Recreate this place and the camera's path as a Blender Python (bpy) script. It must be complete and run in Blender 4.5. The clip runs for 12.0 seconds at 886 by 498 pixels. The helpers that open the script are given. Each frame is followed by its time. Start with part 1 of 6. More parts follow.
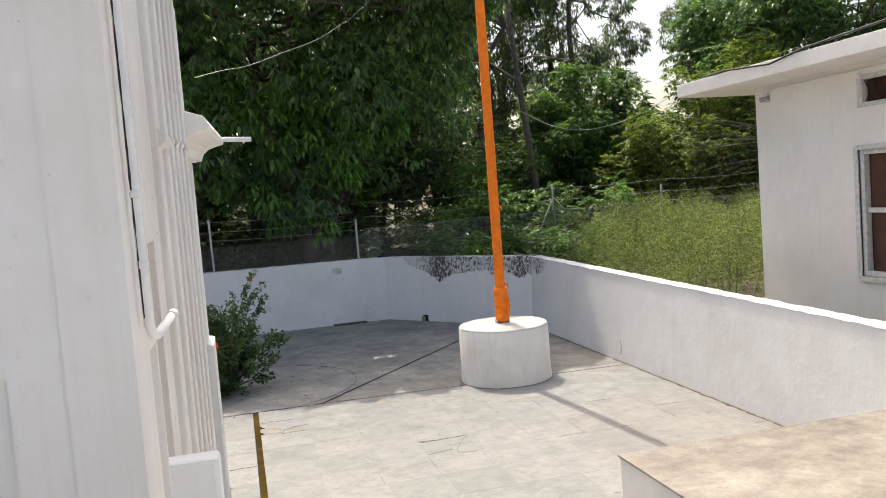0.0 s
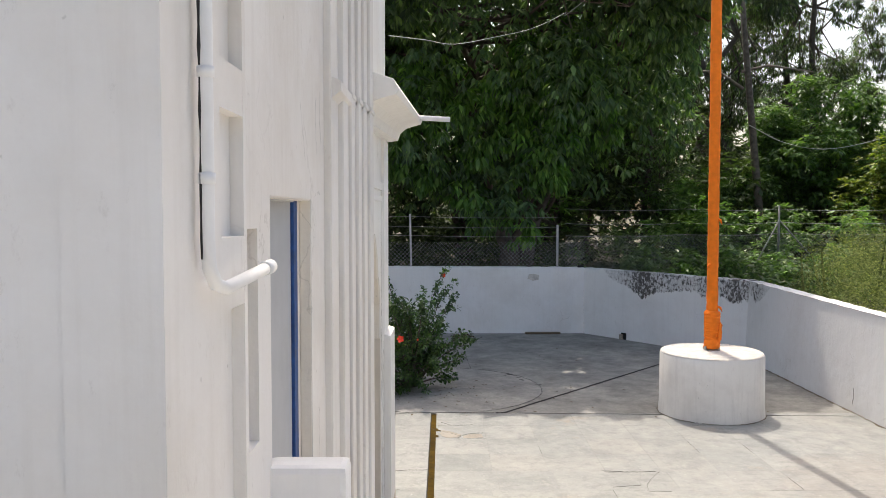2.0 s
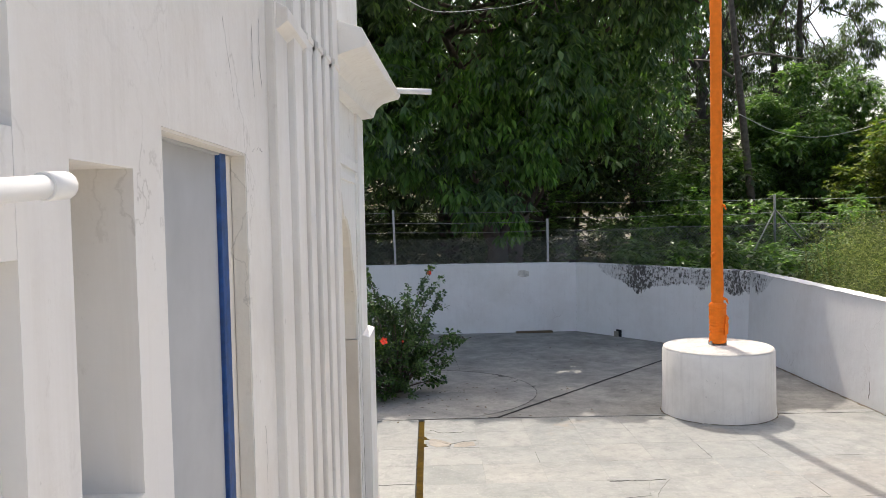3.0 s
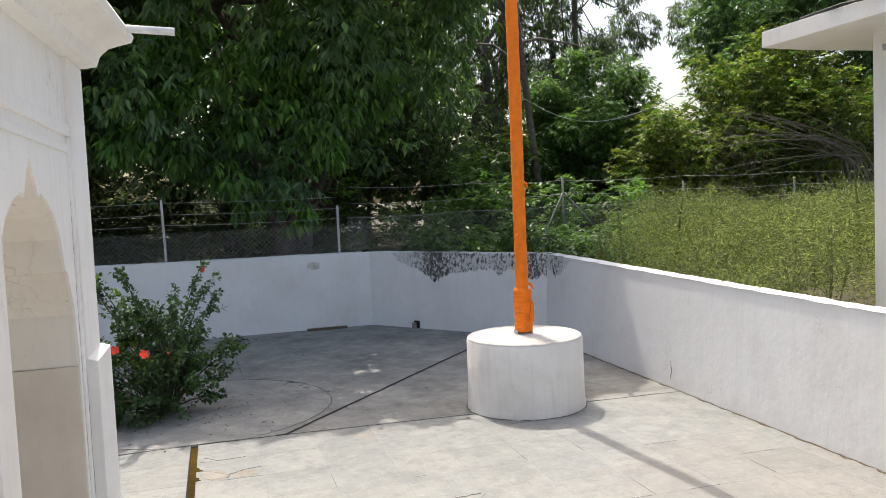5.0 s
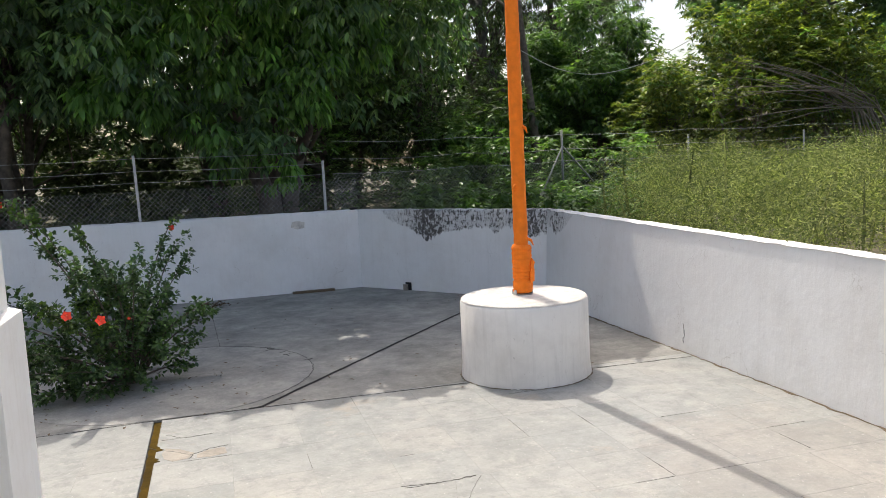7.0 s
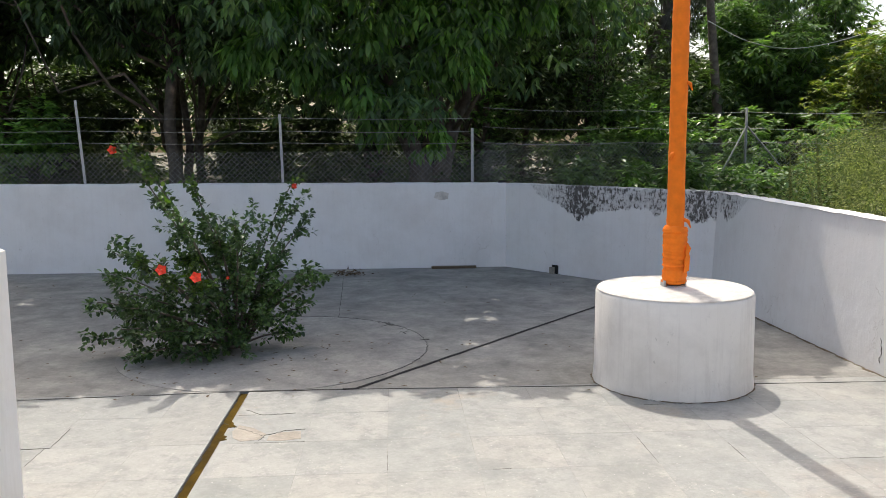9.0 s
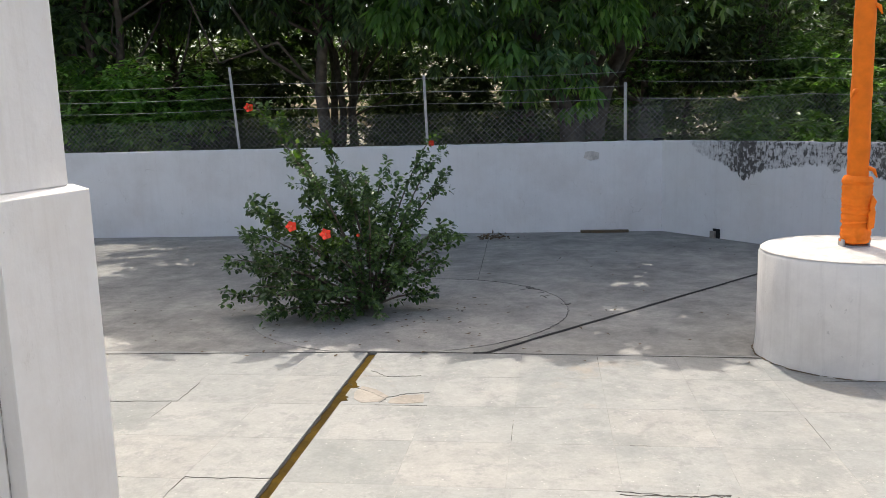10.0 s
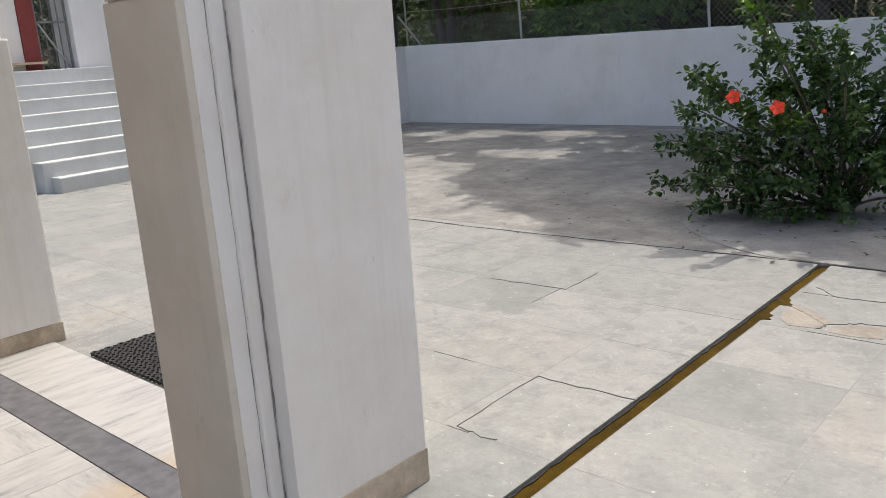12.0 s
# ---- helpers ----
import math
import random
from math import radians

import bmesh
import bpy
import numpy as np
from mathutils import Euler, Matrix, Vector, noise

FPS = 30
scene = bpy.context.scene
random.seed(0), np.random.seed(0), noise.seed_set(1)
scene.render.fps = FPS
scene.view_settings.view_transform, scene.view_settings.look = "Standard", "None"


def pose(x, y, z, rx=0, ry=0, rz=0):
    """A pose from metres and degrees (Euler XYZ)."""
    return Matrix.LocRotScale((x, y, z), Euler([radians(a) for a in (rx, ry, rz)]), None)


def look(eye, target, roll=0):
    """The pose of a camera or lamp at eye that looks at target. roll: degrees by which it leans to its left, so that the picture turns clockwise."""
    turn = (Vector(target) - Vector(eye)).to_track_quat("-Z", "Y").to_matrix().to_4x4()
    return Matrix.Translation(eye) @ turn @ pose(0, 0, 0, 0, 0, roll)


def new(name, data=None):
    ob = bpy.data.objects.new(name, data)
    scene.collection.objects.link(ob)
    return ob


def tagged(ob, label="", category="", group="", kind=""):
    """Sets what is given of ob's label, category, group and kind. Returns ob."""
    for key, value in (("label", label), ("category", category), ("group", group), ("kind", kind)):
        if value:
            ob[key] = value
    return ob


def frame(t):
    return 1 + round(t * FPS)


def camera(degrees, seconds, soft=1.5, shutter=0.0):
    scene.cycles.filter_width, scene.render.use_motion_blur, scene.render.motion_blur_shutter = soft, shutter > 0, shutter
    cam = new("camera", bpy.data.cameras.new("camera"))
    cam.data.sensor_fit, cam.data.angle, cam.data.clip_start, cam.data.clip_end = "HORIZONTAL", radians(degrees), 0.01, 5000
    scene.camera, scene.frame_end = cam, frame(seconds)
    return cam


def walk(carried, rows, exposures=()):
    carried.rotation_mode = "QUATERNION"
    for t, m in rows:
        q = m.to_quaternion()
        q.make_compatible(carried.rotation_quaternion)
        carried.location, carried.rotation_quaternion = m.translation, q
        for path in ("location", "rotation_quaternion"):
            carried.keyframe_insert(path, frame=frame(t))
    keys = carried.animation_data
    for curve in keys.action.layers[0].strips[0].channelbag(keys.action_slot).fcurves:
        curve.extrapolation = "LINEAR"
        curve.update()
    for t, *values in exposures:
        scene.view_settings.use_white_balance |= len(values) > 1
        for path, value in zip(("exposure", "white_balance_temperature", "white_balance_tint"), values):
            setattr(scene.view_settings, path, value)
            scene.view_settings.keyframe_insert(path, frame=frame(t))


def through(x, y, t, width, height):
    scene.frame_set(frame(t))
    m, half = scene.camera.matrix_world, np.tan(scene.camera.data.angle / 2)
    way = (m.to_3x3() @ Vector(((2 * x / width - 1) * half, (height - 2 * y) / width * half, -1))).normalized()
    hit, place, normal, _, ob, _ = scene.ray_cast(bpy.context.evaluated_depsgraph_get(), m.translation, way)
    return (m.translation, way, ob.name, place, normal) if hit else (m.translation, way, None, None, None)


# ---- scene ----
cam = camera(57.6, 12.0, 0.65)
# seconds, eye, target, roll
PATH = [
    (0, (-0.027, -10.316, 2.594), (0.464, -8.382, 2.454), -4.4),
    (0.5, (-0.004, -10.122, 2.638), (0.499, -8.192, 2.493), 0.1),
    (1, (-0.002, -10.030, 2.617), (0.351, -8.068, 2.461), -0.8),
    (1.5, (0.064, -9.894, 2.488), (0.027, -7.896, 2.402), -0.5),
    (2, (0.109, -9.645, 2.443), (0.109, -7.647, 2.350), 0.0),
    (2.5, (0.068, -9.293, 2.347), (0.083, -7.295, 2.266), 1.0),
    (3, (0.126, -8.944, 2.314), (0.160, -6.946, 2.226), -1.2),
    (3.5, (0.169, -8.617, 2.319), (0.591, -6.665, 2.204), -0.3),
    (3.7, (0.189, -8.503, 2.315), (0.766, -6.591, 2.204), -0.0),
    (5.5, (0.412, -7.640, 2.186), (0.921, -5.710, 2.057), -3.4),
    (6, (0.504, -7.485, 2.158), (0.998, -5.551, 2.031), -3.7),
    (6.5, (0.493, -7.208, 2.132), (1.054, -5.300, 1.919), -1.8),
    (7, (0.582, -7.047, 2.067), (1.123, -5.134, 1.850), -2.9),
    (7.5, (0.706, -6.758, 1.919), (1.215, -4.843, 1.649), -0.6),
    (7.7, (0.740, -6.649, 1.903), (1.165, -4.713, 1.632), -0.4),
    (9.3, (1.193, -5.963, 1.810), (1.282, -3.980, 1.565), -0.2),
    (9.5, (1.185, -5.867, 1.704), (1.235, -3.885, 1.441), -0.2),
    (10, (1.333, -5.666, 1.679), (1.064, -3.709, 1.369), -1.8),
    (10.5, (1.423, -5.542, 1.665), (0.734, -3.690, 1.359), -2.4),
    (11, (1.436, -5.357, 1.545), (0.585, -3.587, 1.169), -2.4),
    (11.5, (1.405, -5.035, 1.438), (0.439, -3.363, 0.917), -3.7),
    (12, (1.326, -4.653, 1.330), (0.026, -3.212, 0.845), -3.8),
]
walk(cam, [(t, look(eye, target, roll)) for t, eye, target, roll in PATH], exposures=[(0.0, 0.88, 7120, 10), (2.8, 0.84, 6960, 10), (3.5, 0.92, 6880, 9), (7.5, 0.89, 6880, 9), (9.5, 0.92, 6900, 9), (11.0, 0.80, 6880, 10), (12.0, 0.60, 6800, 10)])

# ---- light ----
SUN_DIR = Vector((-0.051, 0.472, 0.877)).normalized()      # towards the sun
world = bpy.data.worlds.new("sky")
scene.world = world
world.use_nodes = True
wn = world.node_tree
sky = wn.nodes.new("ShaderNodeTexSky")
sky.sky_type = "NISHITA"
sky.sun_disc = False
sky.sun_elevation = math.asin(SUN_DIR.z)
sky.sun_rotation = math.atan2(SUN_DIR.x, SUN_DIR.y)
sky.air_density, sky.dust_density, sky.ozone_density = 1.0, 5.0, 1.0
wn.links.new(sky.outputs[0], wn.nodes["Background"].inputs[0])
wn.nodes["Background"].inputs[1].default_value = 0.15
sun = new("sun", bpy.data.lights.new("sun", "SUN"))
sun.data.energy, sun.data.angle, sun.data.color = 2.0, radians(0.32), (1.0, 0.955, 0.90)
sun.matrix_world = look((0, 0, 30), Vector((0, 0, 30)) - SUN_DIR)


# ---- materials ----
def node_mat(name, rough=0.8, metal=0.0):
    m = bpy.data.materials.new(name)
    m.use_nodes = True
    b = m.node_tree.nodes["Principled BSDF"]
    b.inputs["Roughness"].default_value, b.inputs["Metallic"].default_value = rough, metal
    return m, m.node_tree, b


def noise_tex(nt, scale, detail=6.0, rough=0.55, vec=None, stretch=None):
    n = nt.nodes.new("ShaderNodeTexNoise")
    n.inputs["Scale"].default_value, n.inputs["Detail"].default_value, n.inputs["Roughness"].default_value = scale, detail, rough
    if vec is None:
        vec = nt.nodes.new("ShaderNodeNewGeometry").outputs["Position"]
    if stretch:
        mp = nt.nodes.new("ShaderNodeMapping")
        mp.inputs["Scale"].default_value = stretch
        nt.links.new(vec, mp.inputs[0])
        vec = mp.outputs[0]
    nt.links.new(vec, n.inputs["Vector"])
    return n.outputs[0]


def ramp(nt, fac, stops):
    r = nt.nodes.new("ShaderNodeValToRGB")
    while len(r.color_ramp.elements) < len(stops):
        r.color_ramp.elements.new(0.5)
    for e, (p, c) in zip(r.color_ramp.elements, stops):
        e.position, e.color = p, (*c, 1.0)
    nt.links.new(fac, r.inputs[0])
    return r.outputs[0]


def mix(nt, fac, a, b, mode="MIX"):
    n = nt.nodes.new("ShaderNodeMix")
    n.data_type, n.blend_type = "RGBA", mode
    for sock, v in ((n.inputs[0], fac), (n.inputs[6], a), (n.inputs[7], b)):
        if isinstance(v, (int, float)):
            sock.default_value = v
        elif isinstance(v, tuple):
            sock.default_value = (*v, 1.0)
        else:
            nt.links.new(v, sock)
    return n.outputs[2]


def calc(nt, op, a, b=0.0):
    n = nt.nodes.new("ShaderNodeMath")
    n.operation = op
    for sock, v in ((n.inputs[0], a), (n.inputs[1], b)):
        if isinstance(v, (int, float)):
            sock.default_value = v
        else:
            nt.links.new(v, sock)
    return n.outputs[0]


def bump(nt, b, height, strength=0.3, dist=0.01):
    n = nt.nodes.new("ShaderNodeBump")
    n.inputs["Strength"].default_value, n.inputs["Distance"].default_value = strength, dist
    nt.links.new(height, n.inputs["Height"])
    nt.links.new(n.outputs[0], b.inputs["Normal"])


def wall_dirt(nt, col, streak, grime, dirt):
    """Blotches, upright streaks, scuffs and flaked chips laid over a paint colour."""
    big = ramp(nt, noise_tex(nt, 1.1, 8, 0.68), [(0.44, (0, 0, 0)), (0.70, (1, 1, 1))])
    col = mix(nt, calc(nt, "MULTIPLY", big, grime), col, dirt)
    st = ramp(nt, noise_tex(nt, 4.0, 8, 0.65, stretch=(5.0, 5.0, 0.22)), [(0.50, (0, 0, 0)), (0.72, (1, 1, 1))])
    col = mix(nt, calc(nt, "MULTIPLY", st, streak), col, tuple(c * 0.82 for c in dirt))
    scuff = ramp(nt, noise_tex(nt, 9.0, 9, 0.8, stretch=(1.6, 1.6, 0.8)), [(0.60, (0, 0, 0)), (0.66, (1, 1, 1))])
    col = mix(nt, calc(nt, "MULTIPLY", scuff, 0.2), col, tuple(c * 0.7 for c in dirt))
    vor = nt.nodes.new("ShaderNodeTexVoronoi")
    vor.feature = "DISTANCE_TO_EDGE"
    vor.inputs["Scale"].default_value = 2.3
    mp = nt.nodes.new("ShaderNodeMapping")
    mp.inputs["Scale"].default_value = (1.5, 1.5, 0.5)
    warp = nt.nodes.new("ShaderNodeVectorMath")
    warp.operation = "ADD"
    wz = nt.nodes.new("ShaderNodeTexNoise")
    wz.inputs["Scale"].default_value, wz.inputs["Detail"].default_value = 7.0, 6.0
    pos = nt.nodes.new("ShaderNodeNewGeometry").outputs["Position"]
    nt.links.new(pos, wz.inputs["Vector"])
    sc = nt.nodes.new("ShaderNodeVectorMath")
    sc.operation = "SCALE"
    sc.inputs["Scale"].default_value = 0.22
    nt.links.new(wz.outputs["Color"], sc.inputs[0])
    nt.links.new(pos, warp.inputs[0]), nt.links.new(sc.outputs[0], warp.inputs[1])
    nt.links.new(warp.outputs[0], mp.inputs[0]), nt.links.new(mp.outputs[0], vor.inputs["Vector"])
    hair = ramp(nt, vor.outputs["Distance"], [(0.0, (1, 1, 1)), (0.009, (0, 0, 0))])
    some = ramp(nt, noise_tex(nt, 1.7, 3), [(0.56, (0, 0, 0)), (0.66, (1, 1, 1))])
    col = mix(nt, calc(nt, "MULTIPLY", calc(nt, "MULTIPLY", hair, some), 0.45), col, (0.34, 0.31, 0.27))
    pits = ramp(nt, noise_tex(nt, 24.0, 3), [(0.725, (0, 0, 0)), (0.76, (1, 1, 1))])
    return mix(nt, calc(nt, "MULTIPLY", pits, 0.45), col, (0.36, 0.34, 0.31))


def wall_relief(nt, b, extra=None, strength=0.28):
    h = calc(nt, "ADD", calc(nt, "MULTIPLY", noise_tex(nt, 70.0, 6, 0.7), 0.3), calc(nt, "MULTIPLY", noise_tex(nt, 4.5, 5, 0.6), 3.0))
    h = calc(nt, "ADD", h, calc(nt, "MULTIPLY", noise_tex(nt, 14.0, 3, 0.5, stretch=(2.0, 2.0, 0.6)), 0.5))
    if extra is not None:
        h = calc(nt, "ADD", h, extra)
    bump(nt, b, h, strength, 0.008)


def whitewash(name, base=(0.87, 0.85, 0.81), dirt=(0.68, 0.63, 0.55), streak=0.2, grime=0.35):
    """Brushed limewash: blotches, upright brush streaks, small pits and scuffs."""
    m, nt, b = node_mat(name, 0.88)
    nt.links.new(wall_dirt(nt, base, streak, grime, dirt), b.inputs["Base Color"])
    wall_relief(nt, b)
    return m


WHITE = whitewash("whitewash", (0.84, 0.825, 0.79), (0.66, 0.61, 0.54))
BODYWASH = whitewash("warm_old_whitewash", (0.76, 0.74, 0.71), (0.58, 0.53, 0.46), 0.16, 0.5)
WALLPAINT = whitewash("white_yard_wall_paint", (0.80, 0.80, 0.795), (0.62, 0.60, 0.57), 0.10, 0.5)
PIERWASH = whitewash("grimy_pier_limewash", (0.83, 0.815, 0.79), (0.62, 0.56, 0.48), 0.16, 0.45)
BUILDING = whitewash("cream_white_wall_paint", (0.81, 0.785, 0.745), (0.62, 0.57, 0.50), 0.12, 0.35)
DRUMWASH = whitewash("stained_drum_paint", (0.80, 0.775, 0.735), (0.46, 0.43, 0.39), 0.22, 0.5)
CREAM = whitewash("cream_lime_plaster", (0.78, 0.74, 0.67), (0.60, 0.54, 0.46), 0.2, 0.6)
REVEAL = whitewash("unpainted_cream_plaster", (0.66, 0.605, 0.53), (0.48, 0.42, 0.345), 0.1, 0.6)


def stained_wall(name, length, top_z, profile):
    """White paint with black mould that runs down from the top edge; profile: how deep, in metres, along the wall's own stretch."""
    m, nt, b = node_mat(name, 0.88)
    col = wall_dirt(nt, (0.80, 0.80, 0.795), 0.10, 0.5, (0.62, 0.60, 0.57))
    tc = nt.nodes.new("ShaderNodeTexCoord").outputs["Object"]
    sep = nt.nodes.new("ShaderNodeSeparateXYZ")
    nt.links.new(tc, sep.inputs[0])
    u, z = sep.outputs[0], sep.outputs[2]
    depth = ramp(nt, calc(nt, "DIVIDE", u, length), [(p / length, (d, d, d)) for p, d in profile])
    ragged = noise_tex(nt, 9.0, 6, 0.7, vec=tc, stretch=(1.0, 0.0, 0.35))
    below = calc(nt, "SUBTRACT", calc(nt, "MULTIPLY", depth, calc(nt, "ADD", 0.62, calc(nt, "MULTIPLY", ragged, 0.75))), calc(nt, "SUBTRACT", top_z, z))
    zone = ramp(nt, below, [(0.0, (0, 0, 0)), (0.022, (1, 1, 1))])
    streaks = noise_tex(nt, 3.0, 8, 0.72, vec=tc, stretch=(7.0, 0.0, 2.4))
    crust = noise_tex(nt, 13.0, 8, 0.75, vec=tc, stretch=(1.2, 0.0, 1.0))
    heavy = ramp(nt, depth, [(0.15, (0.0, 0.0, 0.0)), (0.45, (0.11, 0.11, 0.11))])
    tex = calc(nt, "ADD", calc(nt, "ADD", calc(nt, "MULTIPLY", streaks, 0.38), calc(nt, "MULTIPLY", crust, 0.62)), heavy)
    flecks = ramp(nt, tex, [(0.548, (0, 0, 0)), (0.60, (1, 1, 1))])
    veil = ramp(nt, tex, [(0.43, (0, 0, 0)), (0.60, (0.45, 0.45, 0.45))])
    mask = calc(nt, "MULTIPLY", zone, calc(nt, "MAXIMUM", flecks, veil))
    dark = ramp(nt, noise_tex(nt, 30.0, 5), [(0.3, (0.045, 0.043, 0.04)), (0.7, (0.15, 0.14, 0.13))])
    nt.links.new(mix(nt, mask, col, dark), b.inputs["Base Color"])
    wall_relief(nt, b, calc(nt, "MULTIPLY", mask, -1.0))
    return m


STAINED = stained_wall("mould_stained_wall_paint", 3.64, 1.31, ((0.5, 0.0), (0.66, 0.16), (1.15, 0.33), (1.42, 0.50), (1.75, 0.36), (2.2, 0.30), (2.55, 0.28), (2.75, 0.36), (2.95, 0.26), (3.3, 0.42), (3.6, 0.36)))
STAINED_EAST = stained_wall("yard_wall_paint_with_mould", 16.62, 1.30, ((15.7, 0.0), (16.0, 0.22), (16.3, 0.34), (16.6, 0.2)))


def stone_tile():
    m, nt, b = node_mat("grey_limestone_slab", 0.6)
    rnd = nt.nodes.new("ShaderNodeObjectInfo").outputs["Random"]
    tone = ramp(nt, rnd, [(0.0, (0.265, 0.277, 0.268)), (0.25, (0.315, 0.322, 0.308)), (0.5, (0.345, 0.347, 0.331)), (0.75, (0.295, 0.305, 0.295)), (1.0, (0.335, 0.332, 0.313))])
    patch = ramp(nt, noise_tex(nt, 2.2, 9, 0.72), [(0.50, (0, 0, 0)), (0.60, (1, 1, 1))])
    col = mix(nt, calc(nt, "MULTIPLY", patch, 0.6), tone, (0.215, 0.229, 0.222))
    film = ramp(nt, noise_tex(nt, 1.3, 7, 0.65), [(0.52, (0, 0, 0)), (0.66, (1, 1, 1))])
    col = mix(nt, calc(nt, "MULTIPLY", film, 0.55), col, (0.40, 0.392, 0.365))
    rusty = ramp(nt, noise_tex(nt, 0.9, 8, 0.72), [(0.60, (0, 0, 0)), (0.70, (1, 1, 1))])
    col = mix(nt, calc(nt, "MULTIPLY", rusty, 0.5), col, (0.36, 0.285, 0.21))
    dist = nt.nodes.new("ShaderNodeVectorMath")
    dist.operation = "DISTANCE"
    nt.links.new(nt.nodes.new("ShaderNodeNewGeometry").outputs["Position"], dist.inputs[0])
    dist.inputs[1].default_value = (4.15, -2.9, 0.0)
    spill = calc(nt, "SUBTRACT", 1.35, calc(nt, "ADD", dist.outputs["Value"], calc(nt, "MULTIPLY", calc(nt, "SUBTRACT", noise_tex(nt, 1.8, 8, 0.75), 0.5), 3.2)))
    spill = ramp(nt, spill, [(0.0, (0, 0, 0)), (0.5, (1, 1, 1))])
    col = mix(nt, calc(nt, "MULTIPLY", spill, 0.35), col, (0.32, 0.28, 0.248))
    blot = ramp(nt, noise_tex(nt, 6.5, 9, 0.78), [(0.53, (0, 0, 0)), (0.60, (1, 1, 1))])
    col = mix(nt, calc(nt, "MULTIPLY", blot, 0.65), col, (0.235, 0.24, 0.235))
    pale = ramp(nt, noise_tex(nt, 4.2, 8, 0.8), [(0.57, (0, 0, 0)), (0.63, (1, 1, 1))])
    col = mix(nt, calc(nt, "MULTIPLY", pale, 0.6), col, (0.40, 0.388, 0.36))
    chips = ramp(nt, noise_tex(nt, 34.0, 3, 0.6), [(0.675, (0, 0, 0)), (0.70, (1, 1, 1))])
    col = mix(nt, calc(nt, "MULTIPLY", chips, 0.6), col, (0.62, 0.61, 0.58))
    veins = ramp(nt, noise_tex(nt, 11.0, 10, 0.85), [(0.46, (0.93, 0.935, 0.93)), (0.56, (1.03, 1.03, 1.03))])
    col = mix(nt, 1.0, col, veins, "MULTIPLY")
    fine = ramp(nt, noise_tex(nt, 45.0, 5, 0.7), [(0.3, (0.80, 0.80, 0.80)), (0.8, (0.98, 0.98, 0.98))])
    col = mix(nt, 1.0, col, fine, "MULTIPLY")
    nt.links.new(col, b.inputs["Base Color"])
    nt.links.new(ramp(nt, noise_tex(nt, 4.0, 5), [(0.3, (0.42, 0.42, 0.42)), (0.7, (0.75, 0.75, 0.75))]), b.inputs["Roughness"])
    bump(nt, b, noise_tex(nt, 22.0, 8, 0.65), 0.25, 0.006)
    return m


TILE = stone_tile()


def cement(name, base, dark, light):
    m, nt, b = node_mat(name, 0.85)
    a = ramp(nt, noise_tex(nt, 1.1, 9, 0.72), [(0.34, dark), (0.5, base), (0.66, light)])
    fine = ramp(nt, noise_tex(nt, 38.0, 6, 0.7), [(0.3, (0.85, 0.85, 0.85)), (0.8, (1.06, 1.06, 1.06))])
    sw = ramp(nt, noise_tex(nt, 3.4, 10, 0.8), [(0.40, (1.20, 1.19, 1.16)), (0.60, (0.80, 0.80, 0.79))])
    nt.links.new(mix(nt, 1.0, mix(nt, 1.0, a, fine, "MULTIPLY"), sw, "MULTIPLY"), b.inputs["Base Color"])
    bump(nt, b, calc(nt, "ADD", noise_tex(nt, 50.0, 8, 0.7), noise_tex(nt, 7.0, 4)), 0.3, 0.008)
    return m


CEMENT = cement("grey_cement_screed", (0.272, 0.268, 0.253), (0.182, 0.180, 0.174), (0.36, 0.352, 0.326))
PATCH = cement("pale_cement_patch", (0.305, 0.30, 0.287), (0.225, 0.225, 0.222), (0.375, 0.365, 0.34))
LEDGE = cement("weathered_cement_top", (0.30, 0.272, 0.236), (0.215, 0.197, 0.17), (0.37, 0.345, 0.305))
LEDGE_WHITE = cement("worn_white_cement_top", (0.62, 0.60, 0.57), (0.50, 0.48, 0.45), (0.70, 0.69, 0.66))
JOINT = cement("dark_joint", (0.018, 0.0175, 0.017), (0.01, 0.01, 0.01), (0.035, 0.034, 0.032))
HAIRLINE = cement("dusty_hairline_crack", (0.085, 0.082, 0.075), (0.05, 0.048, 0.045), (0.13, 0.125, 0.115))
MORTAR = cement("grey_mortar", (0.29, 0.288, 0.28), (0.22, 0.218, 0.21), (0.33, 0.325, 0.31))
SOIL = cement("scrubby_soil", (0.10, 0.092, 0.05), (0.06, 0.06, 0.03), (0.15, 0.125, 0.08))
OCHRE = cement("ochre_stained_skirting", (0.50, 0.41, 0.31), (0.40, 0.31, 0.21), (0.62, 0.55, 0.46))
RUST = cement("ochre_drain_silt", (0.062, 0.037, 0.002), (0.010, 0.007, 0.002), (0.095, 0.058, 0.004))
RUST.node_tree.nodes["Principled BSDF"].inputs["Specular IOR Level"].default_value = 0.1


def plain(name, col, rough=0.6, metal=0.0, var=0.12, scale=20.0, bumps=0.15):
    m, nt, b = node_mat(name, rough, metal)
    lo, hi = tuple(c * (1 - var) for c in col), tuple(min(1.0, c * (1 + var)) for c in col)
    nt.links.new(ramp(nt, noise_tex(nt, scale, 5), [(0.3, lo), (0.7, hi)]), b.inputs["Base Color"])
    bump(nt, b, noise_tex(nt, scale * 3, 5), bumps, 0.004)
    return m


